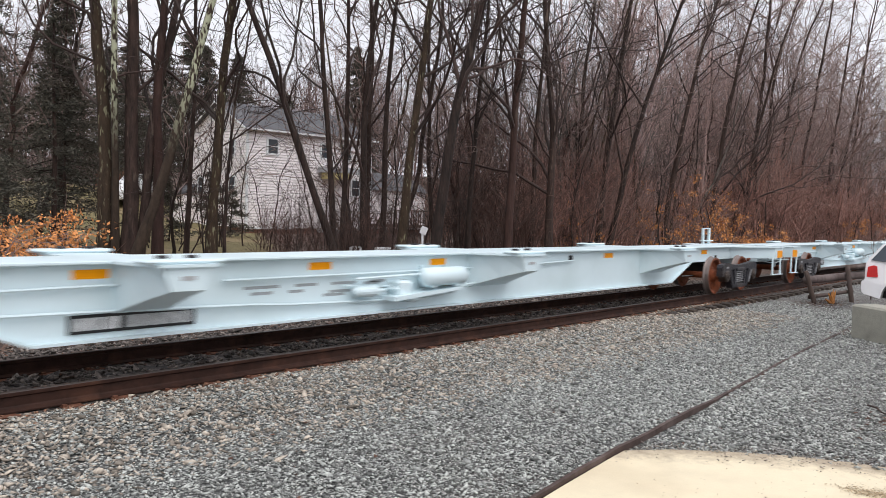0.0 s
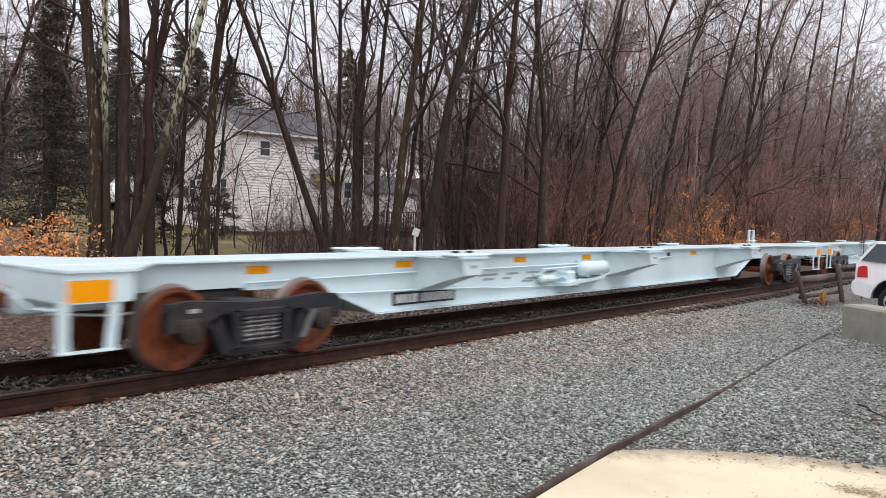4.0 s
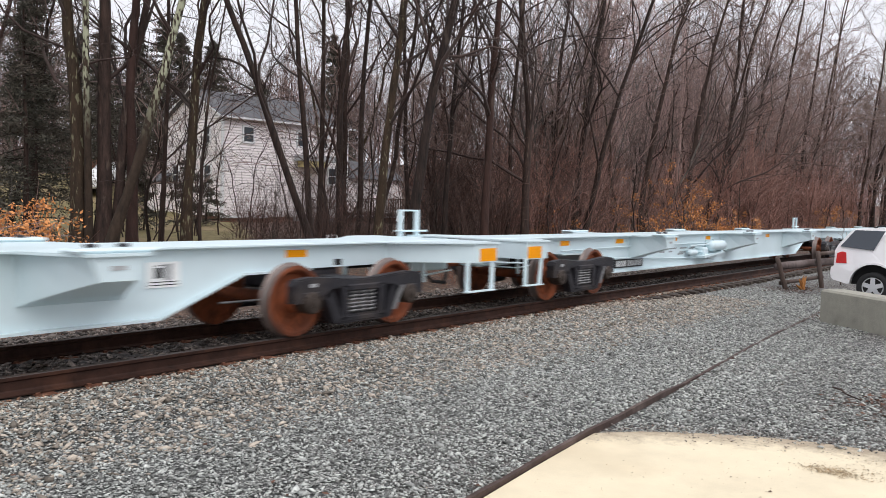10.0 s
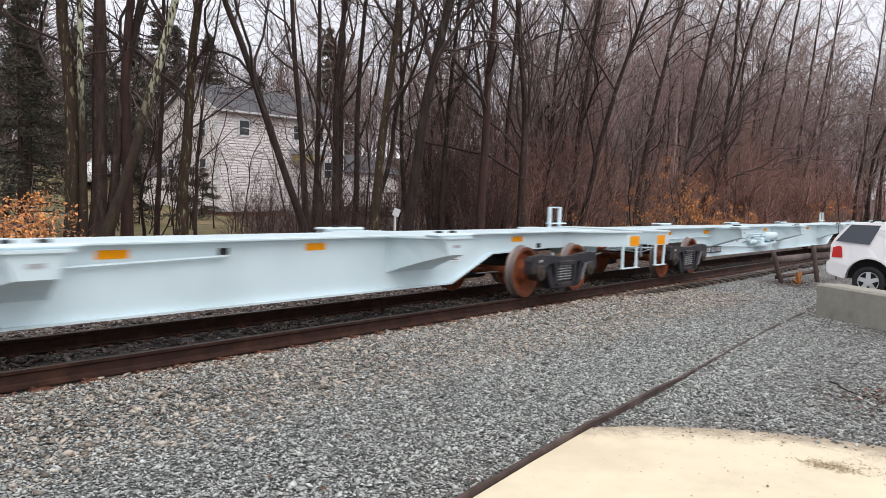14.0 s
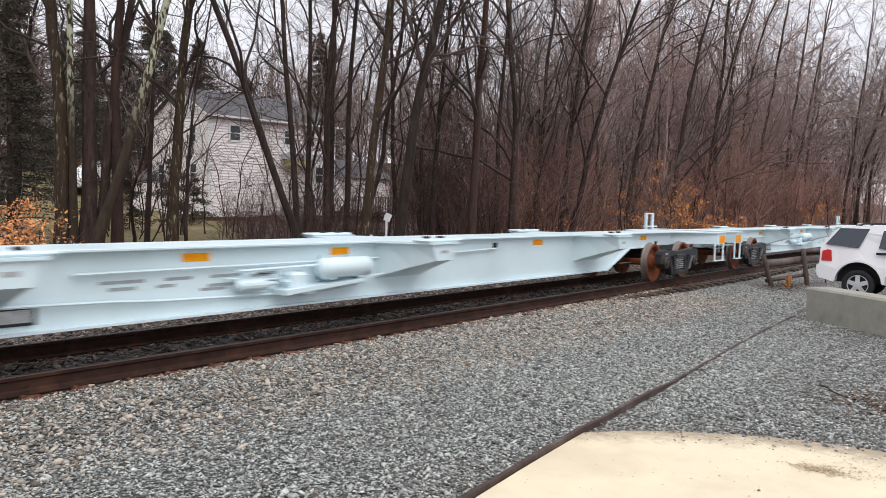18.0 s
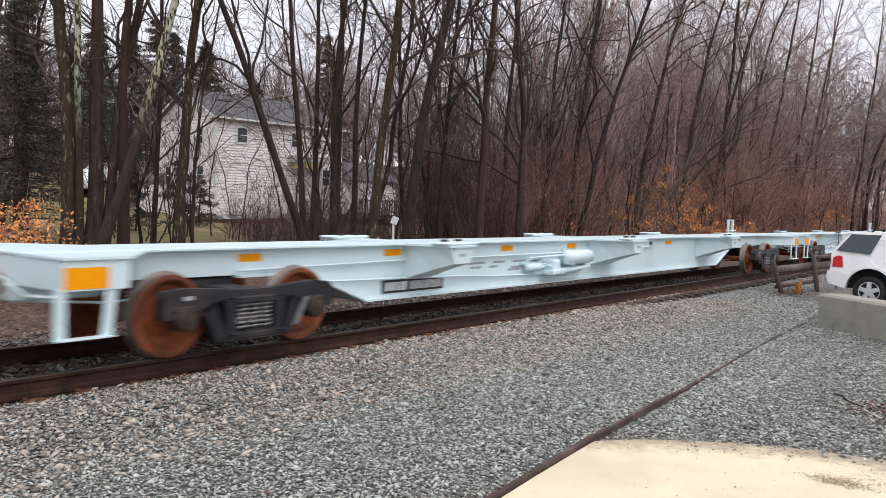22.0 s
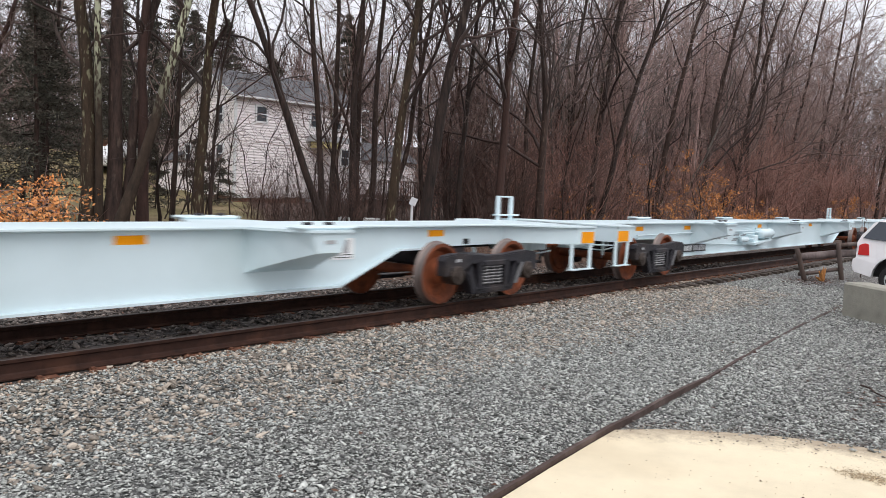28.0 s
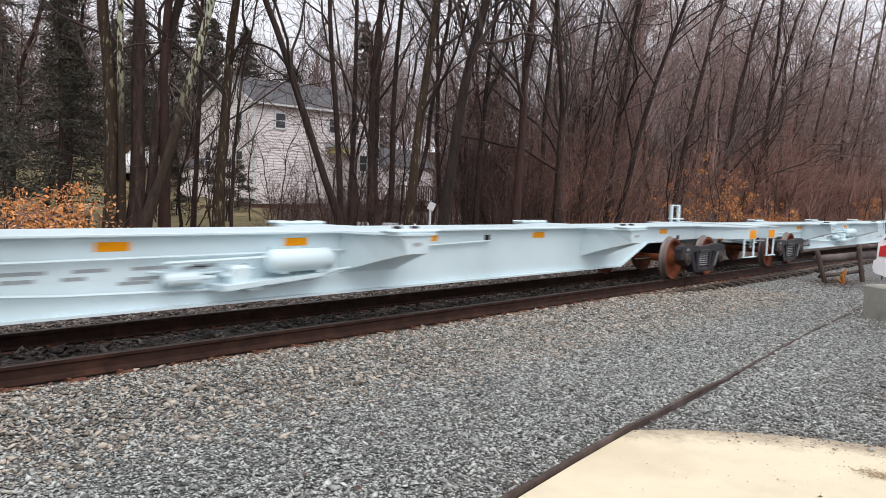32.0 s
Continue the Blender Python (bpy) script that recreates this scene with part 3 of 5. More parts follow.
def wheelset(parent, x):
    ws = part("wheelset", tube(bmesh.new(), [(0, y, 0) for y in (-1.06, -0.9, -0.7, 0, 0.7, 0.9, 1.06)], 0.075, 14), RUST, parent, "rusty axle", pose(x, 0, WHEEL_R))
    for s in (-1, 1):
        prof = [(0.66, 0.10), (0.66, 0.33), (0.675, 0.36), (0.68, 0.435), (0.695, 0.446), (0.71, 0.436), (0.725, 0.422), (0.82, 0.416), (0.822, 0.37), (0.80, 0.345), (0.735, 0.31), (0.715, 0.22), (0.74, 0.16), (0.82, 0.13), (0.835, 0.10)]
        bm = lathe(bmesh.new(), [(s * d, r) for d, r in prof], 40)
        for f in bm.faces:
            c = f.calc_center_median()
            if 0.405 < math.hypot(c.x, c.z) < 0.45:
                f.material_index = 1
        part("wheel", bm, [RUST, TREAD], ws, "rust-orange wheel with a polished tread")
    return ws


def truck(parent, x):
    """A two-axle cast truck: bolster, side frames, springs, bearings; the wheelsets turn and are parts of the car."""
    bm = boxes((-0.2, 0.2, -1.0, 1.0, 0.42, 0.66), (-0.3, 0.3, -0.35, 0.35, 0.6, 0.74), bevel=0.03)
    tr = part("truck_bolster", bm, TRUCK, parent, "dark cast-steel bolster", pose(x, 0, 0))
    for s in (-1, 1):
        y0, y1 = s * 0.94, s * 1.09
        # arched top member, deep spring pocket, drooping pedestal jaws
        top = [(-1.13, 0.42), (-1.13, 0.62), (-1.08, 0.69), (-0.86, 0.715), (-0.5, 0.69), (-0.2, 0.665), (0.2, 0.665), (0.5, 0.69), (0.86, 0.715), (1.08, 0.69), (1.13, 0.62), (1.13, 0.42)]
        under = [(1.02, 0.42), (1.0, 0.52), (0.72, 0.52), (0.68, 0.44), (0.6, 0.44), (0.52, 0.56), (-0.52, 0.56), (-0.6, 0.44), (-0.68, 0.44), (-0.72, 0.52), (-1.0, 0.52), (-1.02, 0.42)]
        bm = prism(bmesh.new(), top + under, y0, y1)
        for q in (-1, 1):
            prism(bm, [(q * 0.40, 0.60), (q * 0.27, 0.60), (q * 0.25, 0.20), (q * 0.36, 0.17)], y0, y1)
            prism(bm, [(q * 0.68, 0.50), (q * 0.54, 0.58), (q * 0.34, 0.16), (q * 0.50, 0.14)], y0, y1)
            box(bm, q * 0.86 - 0.12, q * 0.86 + 0.12, min(y0, y1), max(y0, y1), 0.50, 0.56, 0.01)
        box(bm, -0.42, 0.42, min(y0, y1), max(y0, y1), 0.13, 0.24, 0.02)
        bmesh.ops.bevel(bm, geom=[e for e in bm.edges if e.calc_length() > 0.12 and abs(e.verts[0].co.y - e.verts[1].co.y) < 1e-4], offset=0.014, segments=2, affect="EDGES")
        frame_ob = part("side_frame", bm, TRUCK, tr, "dark cast-steel side frame")
        for k in range(3):
            coil = [(-0.155 + 0.155 * k + 0.06 * math.cos(a), s * 1.03 + 0.06 * math.sin(a), 0.245 + 0.27 * a / 37.7) for a in np.linspace(0, 37.7, 61)]
            part("spring", tube(bmesh.new(), coil, 0.015, 5), SPRING, tr, "coil spring")
        bm = boxes((-0.27, 0.27, s * 1.02 - 0.09, s * 1.02 + 0.09, 0.52, 0.60), bevel=0.015)
        part("bolster_end", bm, TRUCK, tr)
        for q in (-1, 1):
            bm = lathe(bmesh.new(), [(s * 0.92, 0.13), (s * 1.10, 0.13), (s * 1.125, 0.115), (s * 1.13, 0.06), (s * 1.145, 0.055), (s * 1.15, 0.02)], 18, "y", (q * AXLE, 0, WHEEL_R))
            part("bearing", bm, BEARING, tr, "brownish bearing cap")
            bm = boxes((q * AXLE - 0.15, q * AXLE + 0.15, s * 1.02 - 0.08, s * 1.02 + 0.08, 0.485, 0.55), bevel=0.015)
            part("bearing_adapter", bm, TRUCK, tr)
        bm = bmesh.new()
        hull8(bm, [(0.50, s * 1.095, 0.24), (0.57, s * 1.095, 0.24), (0.57, s * 1.115, 0.24), (0.50, s * 1.115, 0.24)],
              [(0.66, s * 1.095, 0.54), (0.73, s * 1.095, 0.54), (0.73, s * 1.115, 0.54), (0.66, s * 1.115, 0.54)])
        if s < 0:
            part("tag_plate", boxes((-0.9, -0.8, -1.1, -1.093, 0.6, 0.64)), CARGREY, tr, "small grey tag")
        part("lever", bm, SPRING, tr, "grey slanting lever")
    part("brake_pull_rod", tube(bmesh.new(), [(-1.55 if x > 0 else -1.0, -0.3, 0.40), (1.0 if x > 0 else 1.55, -0.3, 0.38)], 0.014, 6), SPRING, tr)
    bm = tube(bmesh.new(), [(-0.32, -0.72, 0.38), (-0.32, 0.72, 0.38)], 0.04, 8)
    tube(bm, [(0.32, -0.72, 0.38), (0.32, 0.72, 0.38)], 0.04, 8)
    part("brake_beam", bm, TRUCK, tr)
    return tr


def spine_car():
    car = thing("spine_car", "pale blue-grey container spine car rolling on the track", "railway car", group="train of spine cars")
    W, F = 0.38, 0.5          # half widths of the box girder and of its flanges
    prof = [(FRONT_END + 0.02, 0.76), (-7.95, 0.74), (-6.85, 0.315), (6.85, 0.315), (7.95, 0.74), (REAR_END - 0.02, 0.76), (REAR_END - 0.02, 1.04), (FRONT_END + 0.02, 1.04)]
    part("girder", prism(bmesh.new(), prof, -W, W), PAINT, car, "deep fish-bellied box girder")
    part("top_flange", boxes((FRONT_END, REAR_END, -F, F, 1.04, 1.07), bevel=0.006), PAINT, car)
    low = [(-9.0, 0.72), (-7.96, 0.715), (-6.86, 0.29), (6.86, 0.29), (7.96, 0.715), (9.0, 0.72)]
    part("bottom_flange", prism(bmesh.new(), low + [(x, z + 0.026) for x, z in low[::-1]], -F + 0.05, F - 0.05), PAINT, car)
    # outriggers with their container pads
    for c in (-5.75, 0.12, 5.95):
        for s in (-1, 1):
            bm = bmesh.new()
            root = 0.30 if c < -5 else 0.52
            # straight taper towards the tip, which is narrower below
            ribs = [(y, root + (0.27 - root) * q, root + (0.18 - root) * q, z) for y, q, z in ((W, 0.0, 0.54), (0.52, 0.17, 0.60), (0.86, 0.585, 0.715), (1.2, 1.0, 0.815))]
            rings = [[bm.verts.new(p) for p in ((c - low_w, s * y, z), (c + low_w, s * y, z), (c + w, s * y, 1.038), (c - w, s * y, 1.038))] for y, w, low_w, z in ribs]
            bm.faces.new(rings[0])
            bm.faces.new(rings[-1][::-1])
            for ra, rb in zip(rings, rings[1:]):
                for k in range(4):
                    bm.faces.new((ra[k], rb[k], rb[(k + 1) % 4], ra[(k + 1) % 4]))
            arm = part("outrigger", bm, PAINT, car, "tapered outrigger arm")
            bm = bmesh.new()
            wr = root + 0.1
            hull8(bm, [(c - wr, s * F, 1.041), (c + wr, s * F, 1.041), (c + wr, s * F, 1.069), (c - wr, s * F, 1.069)],
                  [(c - 0.31, s * 1.24, 1.041), (c + 0.31, s * 1.24, 1.041), (c + 0.31, s * 1.24, 1.069), (c - 0.31, s * 1.24, 1.069)])
            part("cover_plate", bm, PAINT, arm)
            part("container_pad", boxes((c - 0.42, c + 0.42, s * 1.07 - 0.13, s * 1.07 + 0.13, 1.069, 1.115), bevel=0.02), PAINT, arm)
            for q in (-0.16, 0.16):
                part("twist_lock", boxes((c + q - 0.05, c + q + 0.05, s * 1.0 - 0.04, s * 1.0 + 0.04, 1.115, 1.145), bevel=0.01), TRUCK, arm, "dark twist lock")
            part("lash_hole", boxes((c - 0.075, c + 0.075, s * 1.203 - 0.004, s * 1.203 + 0.004, 0.915, 0.955)), CARGREY, arm)
    # end platforms: wings that widen towards the ends
    for e, x0, x1, x2 in ((1, 10.45, 11.40, REAR_END), (-1, -10.3, -10.85, FRONT_END)):
        for s in (-1, 1):
            poly = [(x0, s * W), (x1, s * 1.22), (x2, s * 1.22), (x2, s * W)]
            wing = part("end_platform", prism(bmesh.new(), poly, 0.775, 1.038, "z"), PAINT, car, "end platform")
            part("platform_deck", prism(bmesh.new(), [(x0 - e * 0.1, s * F), (x1 - e * 0.04, s * 1.25), (x2 + e * 0.02, s * 1.25), (x2 + e * 0.02, s * F)], 1.041, 1.064, "z"), PAINT, wing)
            bm = bmesh.new()
            sx0, sx1 = (11.22, 11.93) if e > 0 else (-11.52, -11.0)
            ox0, ox1 = (11.54, 11.95) if e > 0 else (-11.445, -11.04)
            for x in (sx0, sx1 - 0.1):
                slant = 0.05 if e < 0 and x > sx0 else 0.0
                hull8(bm, [(x + q, s * 1.2 + d, 0.37) for q, d in ((0, -0.008), (0.1, -0.008), (0.1, 0.008), (0, 0.008))],
                      [(x + slant + q, s * 1.2 + d, 0.80) for q, d in ((0, -0.008), (0.1, -0.008), (0.1, 0.008), (0, 0.008))])
            box(bm, sx0, sx1, s * 1.2 - 0.06, s * 1.2 + 0.04, 0.355, 0.372, 0.003)
            part("sill_step", bm, PAINT, wing, "flat-bar step")
            part("reflector", boxes((ox0, ox1, s * 1.222 - 0.003, s * 1.222 + 0.003, 0.79, 0.975)), ORANGE, wing, "orange reflector square")
            bm = tube(bmesh.new(), [(x2 - e * 0.06, s * 1.0, 0.79), (x2 - e * 0.06, s * 1.0, 0.70), (x2 - e * 0.06, s * 0.6, 0.70), (x2 - e * 0.06, s * 0.6, 0.79)], 0.014, 6)
            part("grab_bar", bm, PAINT, wing)
    # couplers
    for e, xe, xc in ((1, REAR_END, 12.44), (-1, FRONT_END, -11.836)):
        bm = box(bmesh.new(), min(xe, xc - e * 0.12) - 0.02, max(xe, xc - e * 0.12) + 0.02, -0.11, 0.11, 0.66, 0.86, 0.02)
        box(bm, min(xc - e * 0.24, xc), max(xc - e * 0.24, xc), -0.17, 0.17, 0.62, 0.9, 0.05)
        part("coupler", bm, RUST, car, "rusty knuckle coupler")
        bm = tube(bmesh.new(), [(xe + e * 0.03, -1.15, 0.72), (xe + e * 0.05, -0.7, 0.70), (xe + e * 0.05, -0.25, 0.82), (xe + e * 0.14, 0.0, 0.9)], 0.014, 6)
        part("uncoupling_lever", bm, PAINT, car)
        bm = tube(bmesh.new(), [(xe + e * 0.02, 0.28, 0.70), (xe + e * 0.12, 0.27, 0.52), (xe + e * 0.26, 0.2, 0.36), (xc, 0.1, 0.34)], 0.028, 8)
        part("air_hose", bm, TYRE, car, "black air hose")
        bm = boxes((min(xe - e * 0.9, xe), max(xe - e * 0.9, xe), -0.3, 0.3, 0.6, 0.77), bevel=0.02)
        part("draft_gear", bm, PAINT, car)
    # brake-wheel stand: an upright frame on a bracket at the front platform
    gx0, gx1, gy = -11.80, -11.28, 1.15
    bm = boxes((gx0, gx0 + 0.09, gy - 0.03, gy + 0.03, 1.04, 1.48), (gx1 - 0.09, gx1, gy - 0.03, gy + 0.03, 1.04, 1.48), (gx0, gx1, gy - 0.03, gy + 0.03, 1.47, 1.50),
               (gx0 - 0.05, gx1 + 0.2, gy - 0.05, gy + 0.05, 1.12, 1.15), (gx0 - 0.04, gx1, gy - 0.25, gy + 0.1, 1.02, 1.04), bevel=0.006)
    part("guard_frame", bm, PAINT, car, "upright guard frame")
    # reflectors along both sides of the girder
    for c, w in ((-8.8, 0.34), (-6.28, 0.36), (-3.36, 0.36), (-1.1, 0.34), (1.28, 0.36), (4.05, 0.34), (8.8, 0.34)):
        for s in (-1, 1):
            part("reflector", boxes((c - w / 2, c + w / 2, s * (W + 0.002) - 0.003, s * (W + 0.002) + 0.003, 0.895, 0.985)), ORANGE, car, "orange reflector strip")
    # reporting board with unreadable marks
    for s in (-1, 1):
        x0 = -6.5 if s < 0 else 5.1
        board = part("marking_board", boxes((x0, x0 + 1.36, s * (W + 0.012) - 0.012, s * (W + 0.012) + 0.012, 0.375, 0.555)), BLACK, car, "black board with pale marks")
        for x, w in ((0.05, 0.07), (0.155, 0.07), (0.26, 0.07), (0.365, 0.06), (0.445, 0.07), (0.60, 0.07), (0.705, 0.07), (0.81, 0.07), (0.915, 0.07), (1.02, 0.07), (1.125, 0.07), (1.23, 0.07)):
            part("mark", boxes((x0 + x, x0 + x + w, s * (W + 0.0255) - 0.002, s * (W + 0.0255) + 0.002, 0.405, 0.525)), MARK, board)
    # dark stencilled data on the side that faces the yard
    for z, x0, widths in ((0.70, -4.5, (0.5, 0.34, 0.42, 0.3)), (0.63, -4.4, (0.3, 0.22)), (0.60, -3.2, (0.4, 0.36)), (0.68, -2.6, (0.3, 0.25)), (0.56, -3.3, (0.35, 0.3))):
        for w in widths:
            part("stencil_line", boxes((x0, x0 + w, -W - 0.004, -W - 0.001, z, z + 0.035)), STENCIL, car, "small grey stencilled line")
            x0 += w + 0.25
    plate = part("data_plate", boxes((6.74, 7.14, -W - 0.012, -W + 0.001, 0.635, 0.905)), WHITE, car, "white plate with dark and grey patches")
    part("dark_patch", boxes((6.83, 6.925, -W - 0.016, -W - 0.01, 0.735, 0.845)), BLACK, plate)
    part("grey_patch", boxes((6.94, 7.04, -W - 0.016, -W - 0.01, 0.715, 0.885)), CARGREY, plate)
    for z in (0.658, 0.69):
        part("plate_line", boxes((6.77, 7.11, -W - 0.015, -W - 0.01, z, z + 0.009)), BLACK, plate)
    part("plate_line", boxes((6.83, 7.04, -W - 0.015, -W - 0.01, 0.862, 0.87)), BLACK, plate)
    # openings are not cut: flat dark plates paint the shade inside them
    for c, z in ((2.56, 0.885), (9.45, 0.77)):
        part("girder_hole", boxes((c, c + 0.14, -W - 0.003, -W + 0.003, z, z + 0.08)), DARKHOLE, car, "small dark opening")
    # pipes and rods along the girder
    y = -W - 0.05
    for pts, r in (([(-9.0, y, 0.80), (-6.0, y, 0.83), (-5.8, y, 0.84)], 0.016), ([(-4.8, y, 0.82), (-0.3, y, 0.83), (-0.1, y, 0.83)], 0.018), ([(0.7, y, 0.83), (2.65, y, 0.875)], 0.018),
                   ([(-8.1, y, 0.63), (-7.4, y, 0.60), (-6.0, y, 0.575), (-4.4, y, 0.53), (-3.9, y, 0.5), (-1.6, y, 0.44), (-1.0, y - 0.1, 0.5), (-0.6, y - 0.1, 0.6), (0.2, y, 0.64)], 0.018),
                   ([(-3.0, y, 0.68), (-2.4, y, 0.64), (-1.7, y, 0.66)], 0.014), ([(-2.9, y - 0.1, 0.77), (-1.6, y - 0.1, 0.79)], 0.02)):
        part("pipe", tube(bmesh.new(), pts, r, 6), PAINT, car)
    tank = part("air_reservoir", lathe(bmesh.new(), [(-1.68, 0.02), (-1.66, 0.09), (-1.60, 0.13), (-0.80, 0.13), (-0.74, 0.09), (-0.72, 0.02)], 18, "x", (0, -W - 0.2, 0.75)), PAINT, car, "pale air tank", smooth=True)
    bm = hull8(bmesh.new(), [(-2.3, -W - 0.3, 0.46), (-2.3, -W - 0.001, 0.46), (-2.3, -W - 0.001, 0.52), (-2.3, -W - 0.3, 0.52)],
               [(-0.9, -W - 0.3, 0.555), (-0.9, -W - 0.001, 0.50), (-0.9, -W - 0.001, 0.595), (-0.9, -W - 0.3, 0.595)])
    part("tank_tray", bm, PAINT, car, "sloping tray under the air tank")
    for x in (-1.5, -0.98):
        part("tank_bracket", boxes((x, x + 0.08, -W - 0.25, -W, 0.60, 0.66), (x, x + 0.08, -W - 0.04, -W, 0.6, 0.9)), PAINT, tank)
    # brake rods and levers under the end of the sill
    for e, x0, x1 in ((1, 10.4, 11.9), (-1, -11.3, -9.9)):
        part("brake_rod", tube(bmesh.new(), [(x0, -0.45, 0.62), ((x0 + x1) / 2, -0.5, 0.56), (x1, -0.42, 0.6)], 0.014, 6), PAINT, car)
        part("brake_lever", boxes(((x0 + x1) / 2 - 0.03, (x0 + x1) / 2 + 0.03, -0.52, -0.48, 0.46, 0.78), bevel=0.006), PAINT, car)
        part("trainline_pipe", tube(bmesh.new(), [(x0, 0.3, 0.66), (x1, 0.3, 0.66), (x1 + 0.1 * e, 0.28, 0.62)], 0.022, 6), TRUCK, car)
    part("control_valve", boxes((-2.15, -1.9, -W - 0.24, -W, 0.50, 0.72), (-2.2, -1.85, -W - 0.2, -W, 0.58, 0.64), (-1.95, -1.75, -W - 0.26, -W - 0.05, 0.42, 0.52), bevel=0.03), PAINT, car, "brake control valve")
    part("brake_cylinder", lathe(bmesh.new(), [(-2.9, 0.03), (-2.86, 0.07), (-2.5, 0.075), (-2.47, 0.03), (-2.3, 0.02)], 14, "x", (0, -W - 0.12, 0.60)), PAINT, car)
    for c in (-TRUCK_C, TRUCK_C):
        truck(car, c)
    sets = [wheelset(car, c + q * AXLE) for c in (-TRUCK_C, TRUCK_C) for q in (-1, 1)]
    return car, sets


first_car, _ = spine_car()
cars = [first_car] + [copy_thing(first_car, Matrix.Identity(4)) for _ in range(18)]
# on three cars the reflectors, on one the board too, were fixed a little farther along
for k, names, lo, hi, shift in ((12, ("reflector",), 1.0, 1.3, 0.92), (6, ("reflector", "marking_board"), -7, 7, -0.2), (11, ("reflector",), 3.8, 4.0, -0.4), (11, ("reflector",), 1.0, 1.3, -0.1)):
    for o in cars[k].children:
        if o.name.split(".")[0] in names and lo <= o.bound_box[0][0] <= hi:
            o.matrix_basis = pose(shift, 0, 0)


# ---- trees ----
class Wood:
    """Collects tapering round branches as numpy arrays."""

    def __init__(self, seed):
        self.v, self.f, self.n, self.g = [], [], 0, np.random.default_rng(seed)

    def limb(self, pts, radii, seg):
        pts = np.asarray(pts)
        d = np.gradient(pts, axis=0)
        d /= np.linalg.norm(d, axis=1, keepdims=True) + 1e-9
        ref = np.array([0, 0, 1.0]) if abs(d[0, 2]) < 0.9 else np.array([1.0, 0, 0])
        u = np.cross(d, ref)
        u /= np.linalg.norm(u, axis=1, keepdims=True) + 1e-9
        w = np.cross(d, u)
        a = np.arange(seg) * 2 * np.pi / seg
        ring = pts[:, None] + (u[:, None] * np.cos(a)[None, :, None] + w[:, None] * np.sin(a)[None, :, None]) * np.asarray(radii)[:, None, None]
        m = len(pts)
        k = self.n + np.arange(m * seg).reshape(m, seg)
        q = np.stack([k[:-1], np.roll(k[:-1], -1, 1), np.roll(k[1:], -1, 1), k[1:]], -1).reshape(-1, 4)
        self.v.append(ring.reshape(-1, 3))
        self.f.append(q)
        self.n += m * seg

    def mesh(self, name, mat):
        return raw(name, np.concatenate(self.v), np.concatenate(self.f), mat, True)


def path(g, start, way, length, n, wander, rise):
    p, d, out = np.array(start, float), np.array(way, float), [np.array(start, float)]
    for _ in range(n):
        d = d + g.normal(0, wander, 3) + np.array([0, 0, rise])
        d /= np.linalg.norm(d)
        p = p + d * length / n
        out.append(p.copy())
    return np.array(out)


def branch_out(wood, pts, radii, level, top, count, first, ratio, spread, thin, rise):
    """Side branches along a limb, and theirs in turn."""
    g = wood.g
    n = len(pts) - 1
    total = np.linalg.norm(np.diff(pts, axis=0), axis=1).sum()
    for _ in range(count):
        s = first + (1 - first) * g.uniform(0, 1) ** 0.9
        i = min(int(s * n), n - 1)
        fr = s * n - i
        p, r = pts[i] * (1 - fr) + pts[i + 1] * fr, radii[i] * (1 - fr) + radii[i + 1] * fr
        d = pts[i + 1] - pts[i]
        d = d / np.linalg.norm(d)
        side = np.cross(d, g.normal(0, 1, 3))
        side /= np.linalg.norm(side)
        a = g.uniform(*spread)
        w = d * math.cos(a) + side * math.sin(a)
        ln = total * ratio * (1.15 - s * 0.75) * g.uniform(0.6, 1.3)
        rr = max(thin, min(r * 0.5, ln * 0.0095))
        k = 8 if level == 1 else (4 if level == 2 else (2 if level < top else 1))
        q = path(g, p, w, ln, k, 0.25 if level == 1 else 0.3, rise * (0.6 if level == 1 else 1))
        rad = np.linspace(rr, max(thin * 0.6, rr * 0.25), k + 1)
        wood.limb(q, rad, 5 if level == 1 else 3)
        if level < top:
            branch_out(wood, q, rad, level + 1, top, max(2, int(ln * (2.2 if level == 1 else 2.4))), 0.2, 0.42, (0.4, 1.0), thin, rise * 0.7)


def tree_meshes(seed, height, r, lean=(0, 0), limbs=14, first=0.3, bend=0.03, top=3, bark=None, spread=(0.35, 0.9), curve=(0, 0), thin=0.006, twig=None):
    """Trunk and crown meshes of a bare broadleaf tree. lean: metres sideways a metre up, curve: how much that changes to the top."""
    wood, g = Wood(seed), np.random.default_rng(seed + 1000)
    n = 22
    off = np.zeros(2)
    pts = [np.array([0, 0, -0.35])]
    for i in range(1, n + 1):
        s = i / n
        dz = height / n
        step = np.array([lean[0] + curve[0] * s, lean[1] + curve[1] * s, 1.0]) * dz
        off = off * 0.6 + g.normal(0, bend * dz * 1.3, 2)
        pts.append(pts[-1] + step + np.array([*off, 0]))
    pts = np.array(pts)
    s = np.linspace(0, 1, n + 1)
    radii = r * ((1 - s) ** 0.8 * 0.92 + 0.06) * (1 + 0.5 * np.exp(-s * 22)) * (1 + g.normal(0, 0.035, n + 1))
    wood.limb(pts, radii, 11)
    trunk = wood.mesh("trunk", bark or BARK)
    crown = Wood(seed + 2)
    branch_out(crown, pts, radii, 1, top, limbs, first, 0.36, spread, thin, 0.06)
    return trunk, crown.mesh("crown", twig or TWIG)


def plant_tree(at, meshes, label, name="tree", group="bare trees behind the track"):
    ob = thing(name, label, "tree", at, group)
    for nm, me in zip(("trunk", "crown"), meshes):
        o = new(nm, me)
        o.parent = ob
    return ob


def on_ground(x, y, down=0.0):
    return float(ground_z(x, y)) - down


